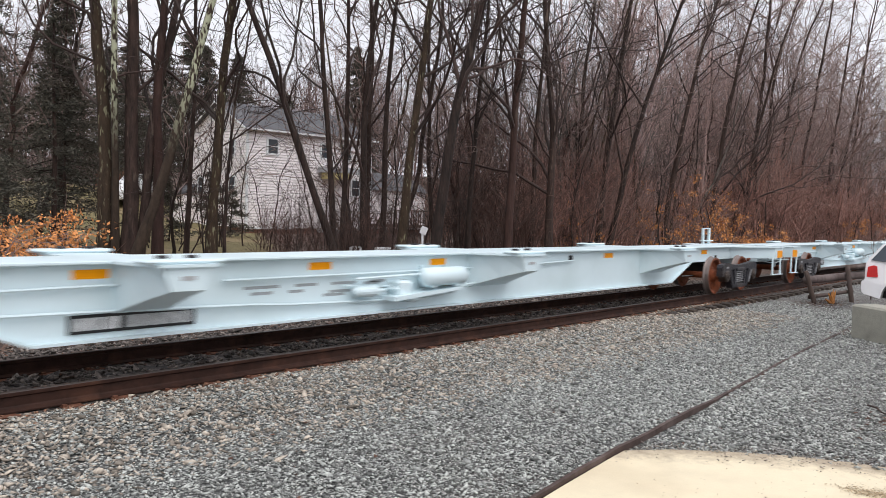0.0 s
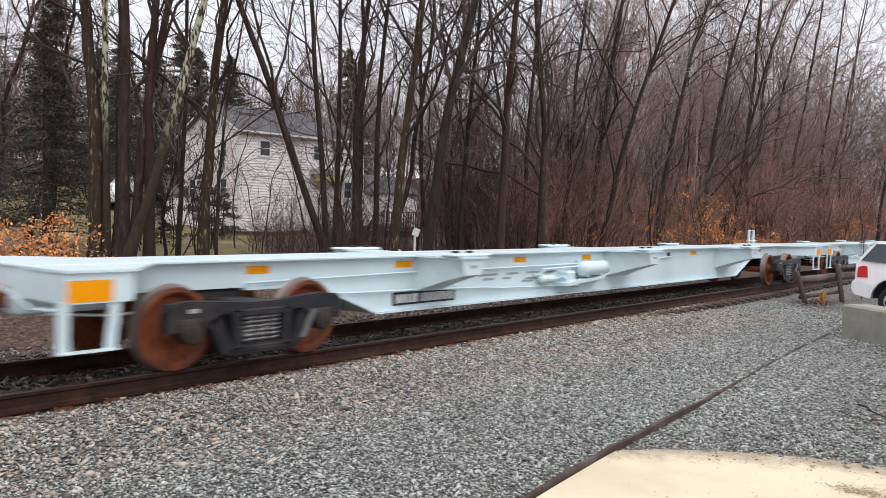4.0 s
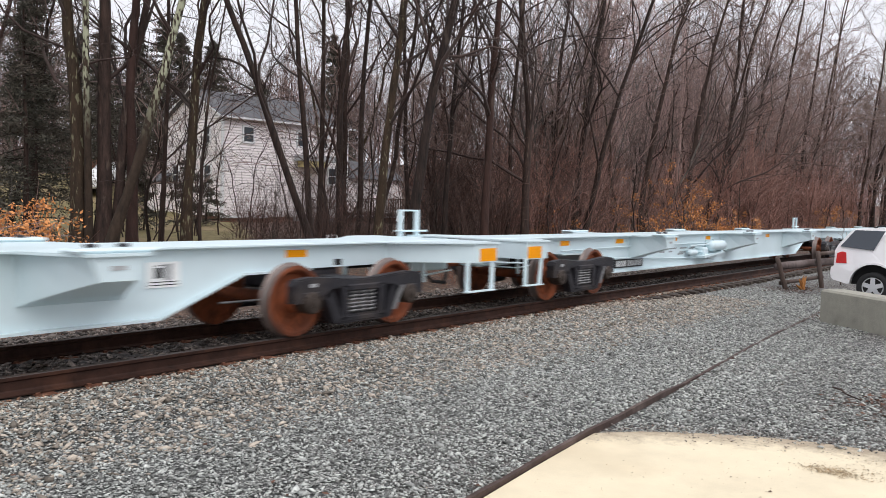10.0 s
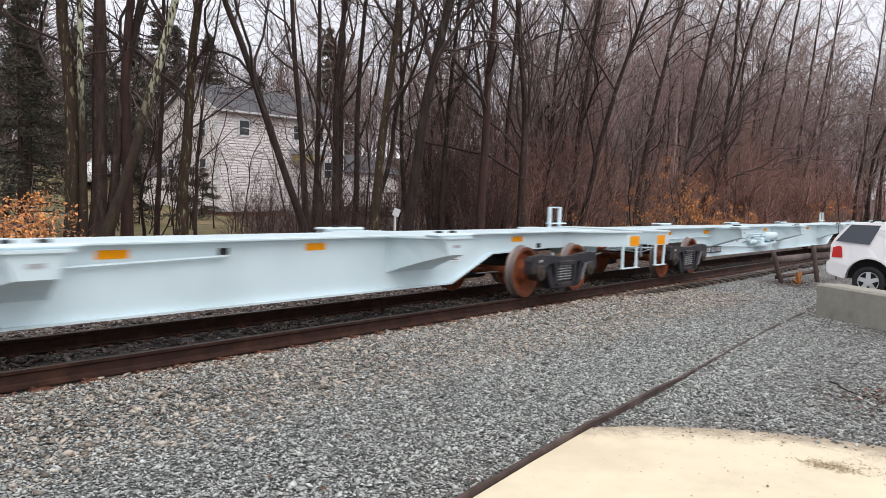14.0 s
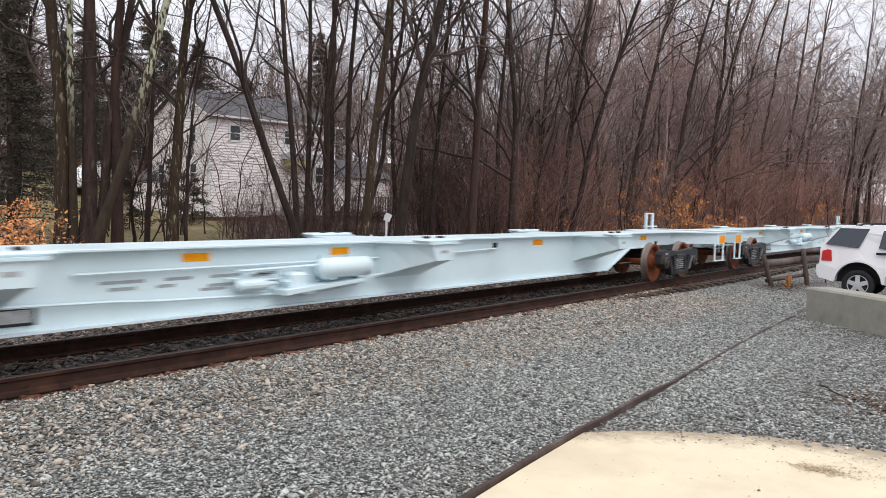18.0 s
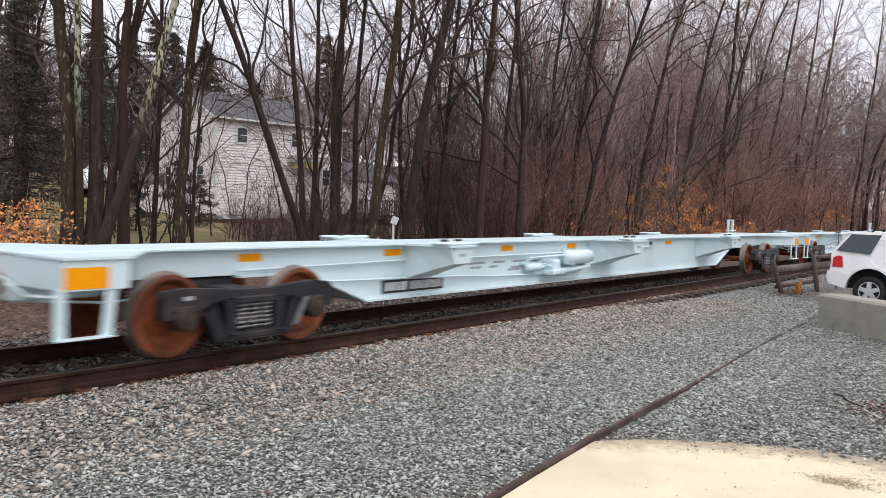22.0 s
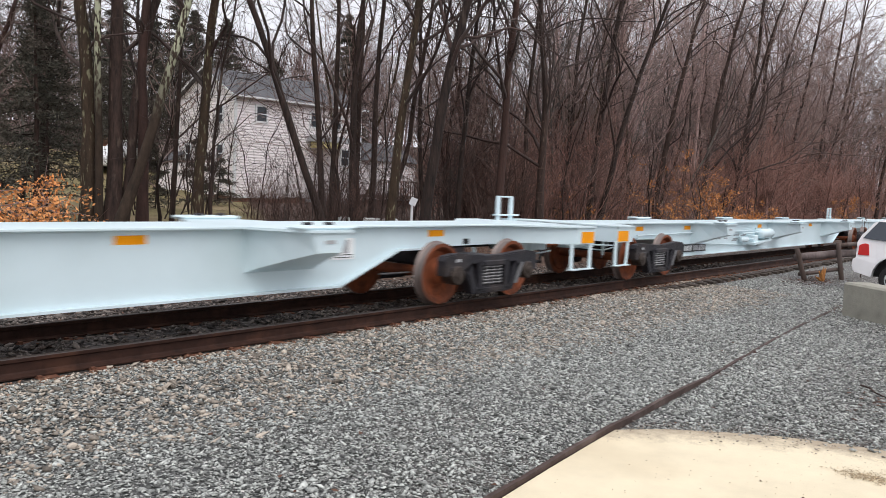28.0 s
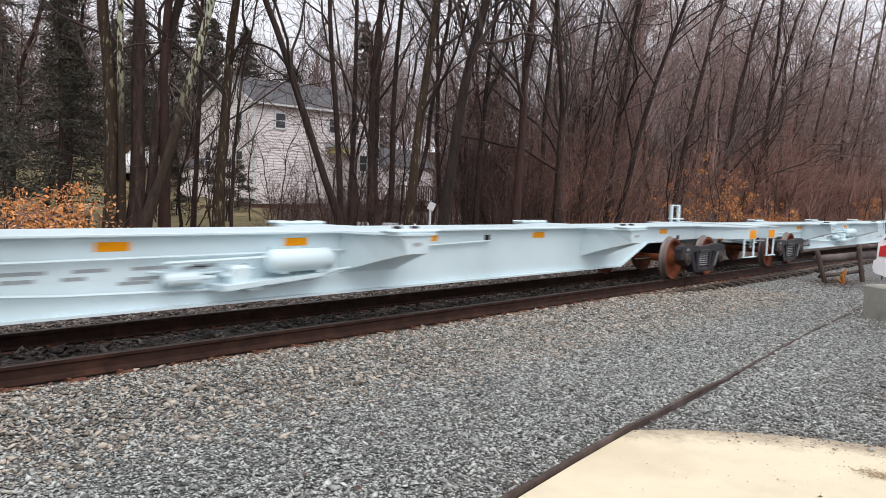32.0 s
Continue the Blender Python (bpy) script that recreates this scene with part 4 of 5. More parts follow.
BARE = "bare wet-barked tree with thin branches"
# trunks that stand out, one by one: x, y, girth, lean, change of lean, height, bark, limbs, first limb
def tree_at(k, x, y, r, lx, ly, cx_, cy_, bark=None, label=BARE, limbs=13, first=0.18, ht=15):
    plant_tree(pose(x, y, on_ground(x, y)), tree_meshes(20 + k, ht, r, (lx, ly), int(limbs * 1.05), first, 0.022, 3, bark or BARK, curve=(cx_, cy_), twig=DARKTWIG), label)


tree_at(0, 9.63, 10.14, 0.18, 0.033, -0.018, -0.13, 0.069, LICHEN, "thick brown tree with pale lichen streaks", 15, 0.25)
tree_at(1, 9.78, 9.85, 0.095, 0.019, -0.01, 0.021, -0.012, PALE_LICHEN, "slim tree streaked with pale lichen", 14, 0.25)
tree_at(2, 10.09, 9.88, 0.19, 0.04, -0.02, -0.19, 0.10, None, "dark tree with a flared foot", 15, 0.25)
tree_at(3, 10.3, 9.75, 0.12, 0.02, -0.01, 0.3, -0.2, None, "dark forked tree leaning outwards", 20, 0.3)
tree_at(4, 9.6, 9.0, 0.13, 0.232, -0.138, -0.04, 0.02, PALE_LICHEN, "leaning tree with pale green lichen on its upper trunk", 12, 0.35, 13)
tree_at(5, 10.69, 9.53, 0.134, 0.037, -0.023, -0.084, 0.051, BARK_RED, "straight tree with brown bark")
tree_at(6, 13.15, 12.11, 0.074, 0.034, -0.022, -0.087, 0.057)
tree_at(7, 11.97, 9.29, 0.145, 0.026, -0.018, 0.115, -0.084, LICHEN, "straight tree with olive lichen on its bark")
tree_at(8, 12.23, 9.11, 0.05, 0.025, -0.018, 0.114, -0.086, None, BARE, 14, 0.2, 9)
tree_at(9, 13.85, 6.45, 0.10, -0.21, 0.20, -0.25, 0.1, None, "long dark tree leaning and curving over", 16, 0.2)
tree_at(10, 15.10, 8.04, 0.09, -0.064, 0.06, -0.074, 0.057)
tree_at(11, 15.91, 8.65, 0.08, -0.027, 0.026, 0.032, -0.031)
tree_at(12, 15.61, 7.54, 0.10, -0.01, 0.011, 0.125, -0.13)
tree_at(13, 16.58, 7.98, 0.087, -0.007, 0.009, 0.13, -0.14)
tree_at(14, 15.51, 6.19, 0.13, 0.02, -0.022, 0.094, -0.108, LICHEN, "tree with a lichen-flecked trunk")
tree_at(15, 15.30, 4.92, 0.15, 0.028, -0.031, 0.27, -0.33, None, "thick dark tree curving outwards", 24, 0.2)
tree_at(16, 18.85, 5.22, 0.135, 0.005, -0.007, 0.06, -0.09, BARK_RED, "tall tree with reddish-brown bark", 18, 0.25)
tree_at(17, 21.17, 5.34, 0.13, 0.014, -0.021, -0.13, 0.2, None, "dark tree with low side branches", 26, 0.12)
tree_at(18, 26.24, 6.59, 0.13, 0.041, -0.071, 0.057, -0.121)
tree_at(19, 26.43, 6.23, 0.11, 0.057, -0.091, 0.2, -0.33, None, "dark tree arching towards the track", 24, 0.15)
tree_at(20, 32.78, 6.92, 0.13, -0.005, 0.026, 0.2, -0.4, None, "dark tree arching towards the track", 24, 0.15)
tree_at(21, 37.33, 6.6, 0.14, -0.01, 0.039, 0.2, -0.4, None, "dark tree arching towards the track", 24, 0.15)
tree_at(22, 19.91, 8.76, 0.08, -0.059, 0.07, 0.0625, -0.0745)
tree_at(23, 19.00, 6.70, 0.083, -0.013, 0.018, 0.125, -0.165)
tree_at(24, 22.56, 6.87, 0.09, -0.013, 0.024, 0.145, -0.2)
tree_at(25, 25.83, 7.29, 0.10, 0.004, -0.005, 0.06, -0.11)
tree_at(26, 41.5, 6.6, 0.12, -0.02, 0.02, 0.25, -0.3, None, "dark tree arching towards the track", 24, 0.15)
# the edge of the wood: thinner trees that arch over towards the light
rng = random.Random(11)
kinds = [tree_meshes(70 + k, rng.uniform(10, 15), rng.uniform(0.05, 0.1), (rng.uniform(-0.04, 0.06), rng.uniform(-0.06, 0.04)), 24, 0.1, 0.115, 3, rng.choice((BARK, BARK_RED, PALEBARK)),
                     curve=(rng.uniform(-0.1, 0.17), rng.uniform(-0.2, 0.08)), thin=0.007) for k in range(8)]
dark_kinds = [tree_meshes(130 + k, rng.uniform(9, 14), rng.uniform(0.05, 0.1), (rng.uniform(-0.05, 0.07), rng.uniform(-0.07, 0.05)), 26, 0.1, 0.115, 3, rng.choice((BARK_RED, LICHEN, PALEBARK)),
                          curve=(rng.uniform(-0.08, 0.2), rng.uniform(-0.22, 0.06)), thin=0.0065, twig=TWIG) for k in range(6)]
slim = [tree_meshes(90 + k, rng.uniform(4, 8), rng.uniform(0.02, 0.04), (rng.uniform(-0.12, 0.12), rng.uniform(-0.12, 0.12)), 18, 0.08, 0.09, 2, BARK, thin=0.005, twig=DARKTWIG) for k in range(8)]
tall = [tree_meshes(110 + k, rng.uniform(19, 23), rng.uniform(0.12, 0.17), (rng.uniform(-0.03, 0.05), rng.uniform(-0.06, 0.02)), 26, 0.1, 0.05, 3, rng.choice((BARK, PALEBARK)),
                    curve=(rng.uniform(0, 0.3), rng.uniform(-0.35, 0.0)), thin=0.009) for k in range(4)]
for i in range(16):
    x = 44 + 3.8 * i + rng.uniform(-2, 2)
    y = rng.uniform(5.2, 9)
    plant_tree(pose(x, y, on_ground(x, y), rng.uniform(-3, 3), rng.uniform(-3, 3), rng.uniform(-20, 20)), rng.choice(tall), "tall bare tree at the edge of the wood")
for i in range(22):
    x, y = rng.uniform(13, 24), rng.uniform(11, 21)
    plant_tree(pose(x, y, on_ground(x, y), rng.uniform(-6, 6), rng.uniform(-6, 6), rng.uniform(0, 360)), rng.choice(slim), "thin bare sapling in the undergrowth", "sapling", "saplings in the undergrowth")
spots = []
for i in range(52):
    x = 21 + 75 * rng.uniform(0, 1) ** 0.8
    y = 6.8 + rng.uniform(0, 1) ** 1.5 * (3 + x * 0.12)
    spots.append((x, y))
for i in range(5):
    spots.append((rng.uniform(8, 15), rng.uniform(14, 24)))
for i in range(9):
    spots.append((rng.uniform(20.5, 33), rng.uniform(7.2, 11)))
for i in range(5):
    spots.append((rng.uniform(27, 36), rng.uniform(6.8, 9)))
for i in range(3):
    spots.append((rng.uniform(17.5, 20), rng.uniform(8, 11)))
edge_kinds = [tree_meshes(150 + k, rng.uniform(11, 15), rng.uniform(0.06, 0.11), (rng.uniform(-0.05, 0.05), rng.uniform(-0.05, 0.05)), 9, 0.3, 0.06, 3, (BARK, LICHEN, BARK)[k % 3],
                          curve=(rng.uniform(-0.1, 0.16), rng.uniform(-0.16, 0.1)), thin=0.0065, twig=DARKTWIG) for k in range(5)]
for i in range(3):
    a, d = radians(rng.uniform(43.5, 48)), rng.uniform(24, 33)
    x, y = d * math.sin(a), d * math.cos(a) - 8
    plant_tree(pose(x, y, on_ground(x, y), rng.uniform(-4, 4), rng.uniform(-4, 4), rng.uniform(0, 360)), edge_kinds[i % 5], BARE)
for x, y in spots:
    plant_tree(pose(x, y, on_ground(x, y), rng.uniform(-6, 6), rng.uniform(-6, 6), rng.uniform(-70, 70)), rng.choice(dark_kinds if 17 < x < 36 else kinds), BARE)
for i in range(60):
    x = rng.uniform(10, 64)
    y = rng.uniform(4.8, 6 + x * 0.25)
    if 11 < x < 15.5 and y < 7 or x < 12 and y < 7.5:
        continue
    plant_tree(pose(x, y, on_ground(x, y), rng.uniform(-6, 6), rng.uniform(-6, 6), rng.uniform(0, 360)), rng.choice(slim), "thin bare sapling in the undergrowth", "sapling", "saplings in the undergrowth")


def many(template, places, name, mat, label):
    """Many plain copies of (verts, faces) joined into one mesh."""
    tv, tf = template
    n = len(places)
    P = np.array([p[:3] for p in places])
    a, s = np.array([p[3] for p in places]), np.array([p[4] for p in places])
    c, si = np.cos(a)[:, None], np.sin(a)[:, None]
    x, y = tv[None, :, 0] * c - tv[None, :, 1] * si, tv[None, :, 0] * si + tv[None, :, 1] * c
    v = np.stack([x, y, np.broadcast_to(tv[None, :, 2], x.shape)], -1) * s[:, None, None] + P[:, None]
    f = (tf[None] + (np.arange(n) * len(tv))[:, None, None]).reshape(-1, 4)
    return tagged(new(name, raw(name, v.reshape(-1, 3), f, mat)), label, "woods", kind="stuff")


def plain_tree(seed, height, r, limbs, twigs=9, thin=0.014, first=0.12, spread=(0.3, 0.8), reach=0.3):
    """A light tree for the background: trunk, limbs and twigs of few sides."""
    wood = Wood(seed)
    g = wood.g
    pts = path(g, (0, 0, -0.4), (g.normal(0, 0.06), g.normal(0, 0.06), 1), height, 6, 0.05, 0.02)
    wood.limb(pts, np.linspace(r, r * 0.15, 7), 4)
    for _ in range(limbs):
        s = first + (1 - first) * g.uniform(0, 1)
        i = min(int(s * 6), 5)
        a, el = g.uniform(0, 6.28), g.uniform(*spread)
        w = np.array([math.cos(a) * math.sin(el), math.sin(a) * math.sin(el), math.cos(el)])
        ln = height * reach * (1.2 - 0.8 * s) * g.uniform(0.6, 1.3)
        q = path(g, pts[i] + (pts[i + 1] - pts[i]) * (s * 6 - i), w, ln, 3, 0.15, 0.08)
        wood.limb(q, np.linspace(max(thin, ln * 0.011), thin * 0.6, 4), 3)
        for _ in range(twigs):
            p = q[g.integers(1, 4)] + g.normal(0, 0.05, 3)
            d = w + g.normal(0, 0.55, 3)
            wood.limb(path(g, p, d / np.linalg.norm(d), ln * g.uniform(0.25, 0.6), 1, 0.2, 0.06), (thin * 0.7, thin * 0.4), 3)
    return np.concatenate(wood.v), np.concatenate(wood.f)


# the depth of the wood, behind the trees at its edge
for k in range(6):
    places = []
    shaded = []
    for i in range(62):
        x = rng.uniform(28, 150)
        y = rng.uniform(7.5 + (x > 60) * rng.uniform(-0.5, 4), 14 + x * 0.3)
        if x < 48 and y > 14 or i % 5 == 0:
            x, y = rng.uniform(12, 100), rng.uniform(54, 100)
        # trees on the house side get the twig colour with shade painted in
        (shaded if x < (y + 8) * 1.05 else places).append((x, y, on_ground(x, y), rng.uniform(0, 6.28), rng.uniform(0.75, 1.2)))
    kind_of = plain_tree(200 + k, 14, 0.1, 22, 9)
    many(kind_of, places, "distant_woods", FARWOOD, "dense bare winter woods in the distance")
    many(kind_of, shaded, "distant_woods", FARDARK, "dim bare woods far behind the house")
# woods behind the house and the lawn
for k in range(4):
    places = []
    for i in range(52):
        x, y = rng.uniform(8, 78), rng.uniform(50, 84)
        if x > 46:
            y = rng.uniform(36, 70)
        places.append((x, y, on_ground(x, y), rng.uniform(0, 6.28), rng.uniform(0.6, 0.95)))
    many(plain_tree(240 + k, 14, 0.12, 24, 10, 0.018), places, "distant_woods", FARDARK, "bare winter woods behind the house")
# thicket under the trees
for k in range(4):
    places = []
    for i in range(150):
        x = 22 + 70 * rng.uniform(0, 1) ** 1.2
        y = 6.2 + rng.uniform(0, 1) ** 1.4 * (4 + x * 0.22)
        if 17 < x < 30 and y > 12:
            y = rng.uniform(6.5, 10)
        places.append((x, y, on_ground(x, y), rng.uniform(0, 6.28), rng.uniform(0.6, 1.3)))
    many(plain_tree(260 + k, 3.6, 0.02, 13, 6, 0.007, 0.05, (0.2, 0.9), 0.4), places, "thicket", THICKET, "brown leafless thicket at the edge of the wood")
places = []
for i in range(45):
    x = rng.uniform(13, 20)
    y = rng.uniform(5.0, 6.8) + 0.1 * x
    places.append((x, y, on_ground(x, y), rng.uniform(0, 6.28), rng.uniform(0.35, 0.8)))
many(plain_tree(280, 3.2, 0.014, 12, 6, 0.006, 0.05, (0.2, 0.9), 0.4), places, "thicket", DARKTWIG, "low dark brush beside the track")


def leaf_clump(g, centre, size, count, leaf):
    """Small folded leaves, two triangles each, scattered round a centre."""
    c = np.asarray(centre) + g.normal(0, 1, (count, 3)) * np.asarray(size) * 0.5
    a = g.normal(0, 1, (count, 3))
    a /= np.linalg.norm(a, axis=1, keepdims=True)
    b = np.cross(a, g.normal(0, 1, (count, 3)))
    b /= np.linalg.norm(b, axis=1, keepdims=True) + 1e-9
    s = leaf * g.uniform(0.6, 1.3, count)[:, None]
    return np.stack([c - a * s, c + b * s * 0.5, c + a * s, c - b * s * 0.5 + np.cross(a, b) * s * 0.3], 1).reshape(-1, 3)


def leafy_bush(x, y, seed, height, width, leaves, label, z0=0.0, leaf=0.05, low=2):
    wood = Wood(seed)
    g = wood.g
    tips = []
    for _ in range(9):
        d = np.array([g.normal(0, 0.45), g.normal(0, 0.45), 1.0])
        p = path(g, (g.normal(0, 0.15), g.normal(0, 0.15), -0.3), d / np.linalg.norm(d), height * g.uniform(0.7, 1.05), 6, 0.12, 0.0)
        rad = np.linspace(0.022, 0.006, 7)
        wood.limb(p, rad, 5)
        for _ in range(8):
            q = path(g, p[g.integers(low, 7)], np.array([*g.normal(0, 1, 2), g.normal(0.15, 0.25)]), width * 0.35 * g.uniform(0.5, 1.2), 3, 0.15, 0)
            wood.limb(q, np.linspace(0.008, 0.003, 4), 3)
            tips += list(q[1:])
    bush = thing("beech_bush", label, "bush", pose(x, y, on_ground(x, y) + z0), "bushes with dry leaves")
    o = tagged(new("branchwork", wood.mesh("branchwork", TWIG)), kind="stuff")
    o.parent = bush
    v = np.concatenate([leaf_clump(g, tips[g.integers(len(tips))], (0.2, 0.2, 0.14), 14, leaf) for _ in range(leaves // 14)])
    o = tagged(new("foliage", raw("foliage", v, np.arange(len(v)).reshape(-1, 4), BEECH)), kind="stuff")
    o.parent = bush
    return bush


leafy_bush(5.55, 5.5, 301, 1.85, 1.8, 2100, "low beech bush with dry orange leaves", leaf=0.036, low=4)
leafy_bush(6.6, 5.6, 302, 1.65, 1.5, 1300, "low beech bush with dry orange leaves", leaf=0.036, low=4)
leafy_bush(33.0, 5.6, 303, 3.6, 3.6, 1000, "beech thicket with dry orange leaves", leaf=0.05)
leafy_bush(35.5, 5.3, 304, 3.0, 3.6, 1700, "beech thicket with dry orange leaves", leaf=0.05)
leafy_bush(38.2, 5.0, 305, 2.0, 2.8, 2300, "beech thicket with dry orange leaves", leaf=0.05)
leafy_bush(31.5, 6.4, 307, 3.4, 2.4, 700, "beech thicket with a few red-brown leaves", leaf=0.05)
leafy_bush(25.5, 6.8, 306, 2.6, 1.8, 420, "thin beech bush with a few red-brown leaves", leaf=0.045)
leafy_bush(58.0, 5.4, 309, 2.6, 3.0, 900, "beech thicket with a few red-brown leaves", leaf=0.055)


def needle_spray(g, centre, size, count, length, width):
    """Thin drooping needles round a point of a bough."""
    c = np.asarray(centre) + g.normal(0, 1, (count, 3)) * np.asarray(size) * 0.42
    a = g.normal(0, 1, (count, 3)) * (1, 1, 0.6) - (0, 0, 0.35)
    a /= np.linalg.norm(a, axis=1, keepdims=True)
    b = np.cross(a, g.normal(0, 1, (count, 3)))
    b /= np.linalg.norm(b, axis=1, keepdims=True) + 1e-9
    s = g.uniform(0.6, 1.3, count)[:, None]
    return np.stack([c - a * s * length, c + b * s * width, c + a * s * length, c - b * s * width], 1).reshape(-1, 3)


def conifer(x, y, seed, height, width, first, label, fine=1.0, dense=1.0):
    """fine: 1 for a near tree; far ones get fewer, coarser sprays."""
    wood = Wood(seed)
    g = wood.g
    pts = path(g, (0, 0, -0.3), (0, 0, 1), height, 8, 0.01, 0.02)
    wood.limb(pts, np.linspace(height * 0.014, 0.02, 9), 7)
    tree = thing("conifer", label, "tree", pose(x, y, on_ground(x, y)), "conifers")
    o = new("trunk", wood.mesh("trunk", BARK))
    o.parent = tree
    green = []
    boughs = Wood(seed + 5)
    total = int(height * 8 * dense)
    for i in range(total):
        s = first + (1 - first) * i / total
        z = height * s
        a, ln = g.uniform(0, 6.28), width * (1 - s) ** 0.8 * g.uniform(0.55, 1.15) + 0.2
        q = path(g, (0, 0, z), (math.cos(a), math.sin(a), g.uniform(-0.15, 0.25)), ln, 5, 0.12, -0.06)
        boughs.limb(q, np.linspace(0.02, 0.005, 6), 3)
        for p in q[1:]:
            green.append(needle_spray(g, p, (ln * 0.22 + 0.08, ln * 0.22 + 0.08, 0.13), int(40 * fine), 0.06 / fine, 0.011 / fine))
    o = tagged(new("branchwork", boughs.mesh("branchwork", BARK)), kind="stuff")
    o.parent = tree
    v = np.concatenate(green)
    o = tagged(new("foliage", raw("foliage", v, np.arange(len(v)).reshape(-1, 4), NEEDLE)), kind="stuff")
    o.parent = tree
    return tree


conifer(7.7, 12.2, 401, 6.5, 2.1, 0.08, "dark evergreen with drooping boughs")
conifer(6.3, 10.6, 402, 6.2, 1.9, 0.1, "dark evergreen with drooping boughs")
conifer(7.0, 9.2, 415, 2.4, 1.0, 0.1, "small dark evergreen under the trees")
conifer(10.1, 12.9, 416, 4.5, 1.7, 0.04, "dark evergreen with drooping boughs", 0.9)
conifer(9.2, 11.6, 417, 6.0, 1.5, 0.04, "dark evergreen with drooping boughs", 0.9)
conifer(12.2, 17.5, 418, 8.0, 2.0, 0.2, "dark evergreen with drooping boughs", 0.75)
conifer(12.9, 19.2, 419, 9.5, 2.3, 0.3, "dark evergreen with drooping boughs", 0.75)
conifer(16.2, 20.6, 420, 6.5, 2.2, 0.38, "dark evergreen with drooping boughs", 0.7)
conifer(10.3, 18.5, 405, 9, 2.4, 0.1, "dark evergreen with drooping boughs", 0.7)
conifer(8.6, 15.6, 408, 8, 2.2, 0.12, "dark evergreen with drooping boughs", 0.8)
conifer(21.6, 23.2, 407, 2.9, 1.5, 0.04, "low dark evergreen before the house", 0.6)
conifer(23.4, 24.2, 427, 2.2, 1.3, 0.04, "low dark evergreen before the house", 0.6)
conifer(18.2, 21.0, 428, 2.6, 1.4, 0.04, "low dark evergreen beside the lawn", 0.6)
for x, y, seed, ht, wd, first in ((45, 38, 403, 14, 3.0, 0.2), (19, 40, 410, 9, 2.8, 0.12), (36, 47, 404, 13, 3.6, 0.2),
                                  (33, 50, 406, 12, 3.8, 0.2), (31.5, 43, 421, 10.5, 3.6, 0.2), (34.5, 42.5, 422, 11.5, 3.2, 0.2), (39, 45, 423, 12.5, 3.4, 0.25), (42.5, 43.5, 424, 10.5, 3.0, 0.25),
                                  (29.5, 47, 425, 10, 3.2, 0.15)):
    conifer(x, y, seed, ht, wd, first, "tall dark spruce far behind the house and lawn", 0.45, 1.8)
# low dry weeds and leafy litter along the foot of the wood, seen under the cars
places = []
for i in range(130):
    x = rng.uniform(7, 34)
    y = rng.uniform(2.9, 4.8)
    places.append((x, y, on_ground(x, y), rng.uniform(0, 6.28), rng.uniform(0.25, 0.7)))
many(plain_tree(284, 1.0, 0.007, 12, 6, 0.0045, 0.05, (0.3, 1.2), 0.5), places, "dry_weeds", WEED, "red-brown dry weeds beside the track")
# darker, older brush where the wood is thickest, and before the house
places = []
for i in range(80):
    x = rng.uniform(20, 31)
    y = rng.uniform(6.0, 10)
    places.append((x, y, on_ground(x, y), rng.uniform(0, 6.28), rng.uniform(0.8, 1.9)))
many(plain_tree(281, 3.2, 0.016, 15, 8, 0.006, 0.05, (0.2, 1.1), 0.4), places, "thicket", MIDTWIG, "dark wet brush under the trees")
places = []
for i in range(100):
    a, d = radians(rng.uniform(37.5, 48)), rng.uniform(20.5, 31)
    x, y = d * math.sin(a), d * math.cos(a) - 8
    places.append((x, y, on_ground(x, y), rng.uniform(0, 6.28), rng.uniform(0.22, 0.66)))
many(plain_tree(285, 3.2, 0.016, 15, 8, 0.0065, 0.05, (0.2, 1.1), 0.4), places, "thicket", MIDTWIG, "brown wet brush before the house")
places = []
for i in range(75):
    x = rng.uniform(40, 72)
    y = rng.uniform(5.8, 8.5)
    places.append((x, y, on_ground(x, y), rng.uniform(0, 6.28), rng.uniform(1.2, 2.3)))
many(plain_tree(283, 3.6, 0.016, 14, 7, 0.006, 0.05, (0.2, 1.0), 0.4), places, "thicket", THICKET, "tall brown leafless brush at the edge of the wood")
# slender pale stems among the brown ones
places = []
for i in range(70):
    x = rng.uniform(24, 75)
    y = rng.uniform(7, 9 + x * 0.15)
    places.append((x, y, on_ground(x, y), rng.uniform(0, 6.28), rng.uniform(0.7, 1.2)))
many(plain_tree(282, 9, 0.045, 14, 6, 0.009, 0.3, (0.3, 0.9), 0.25), places, "distant_woods", PALEBARK, "slender pale-barked trees in the wood")


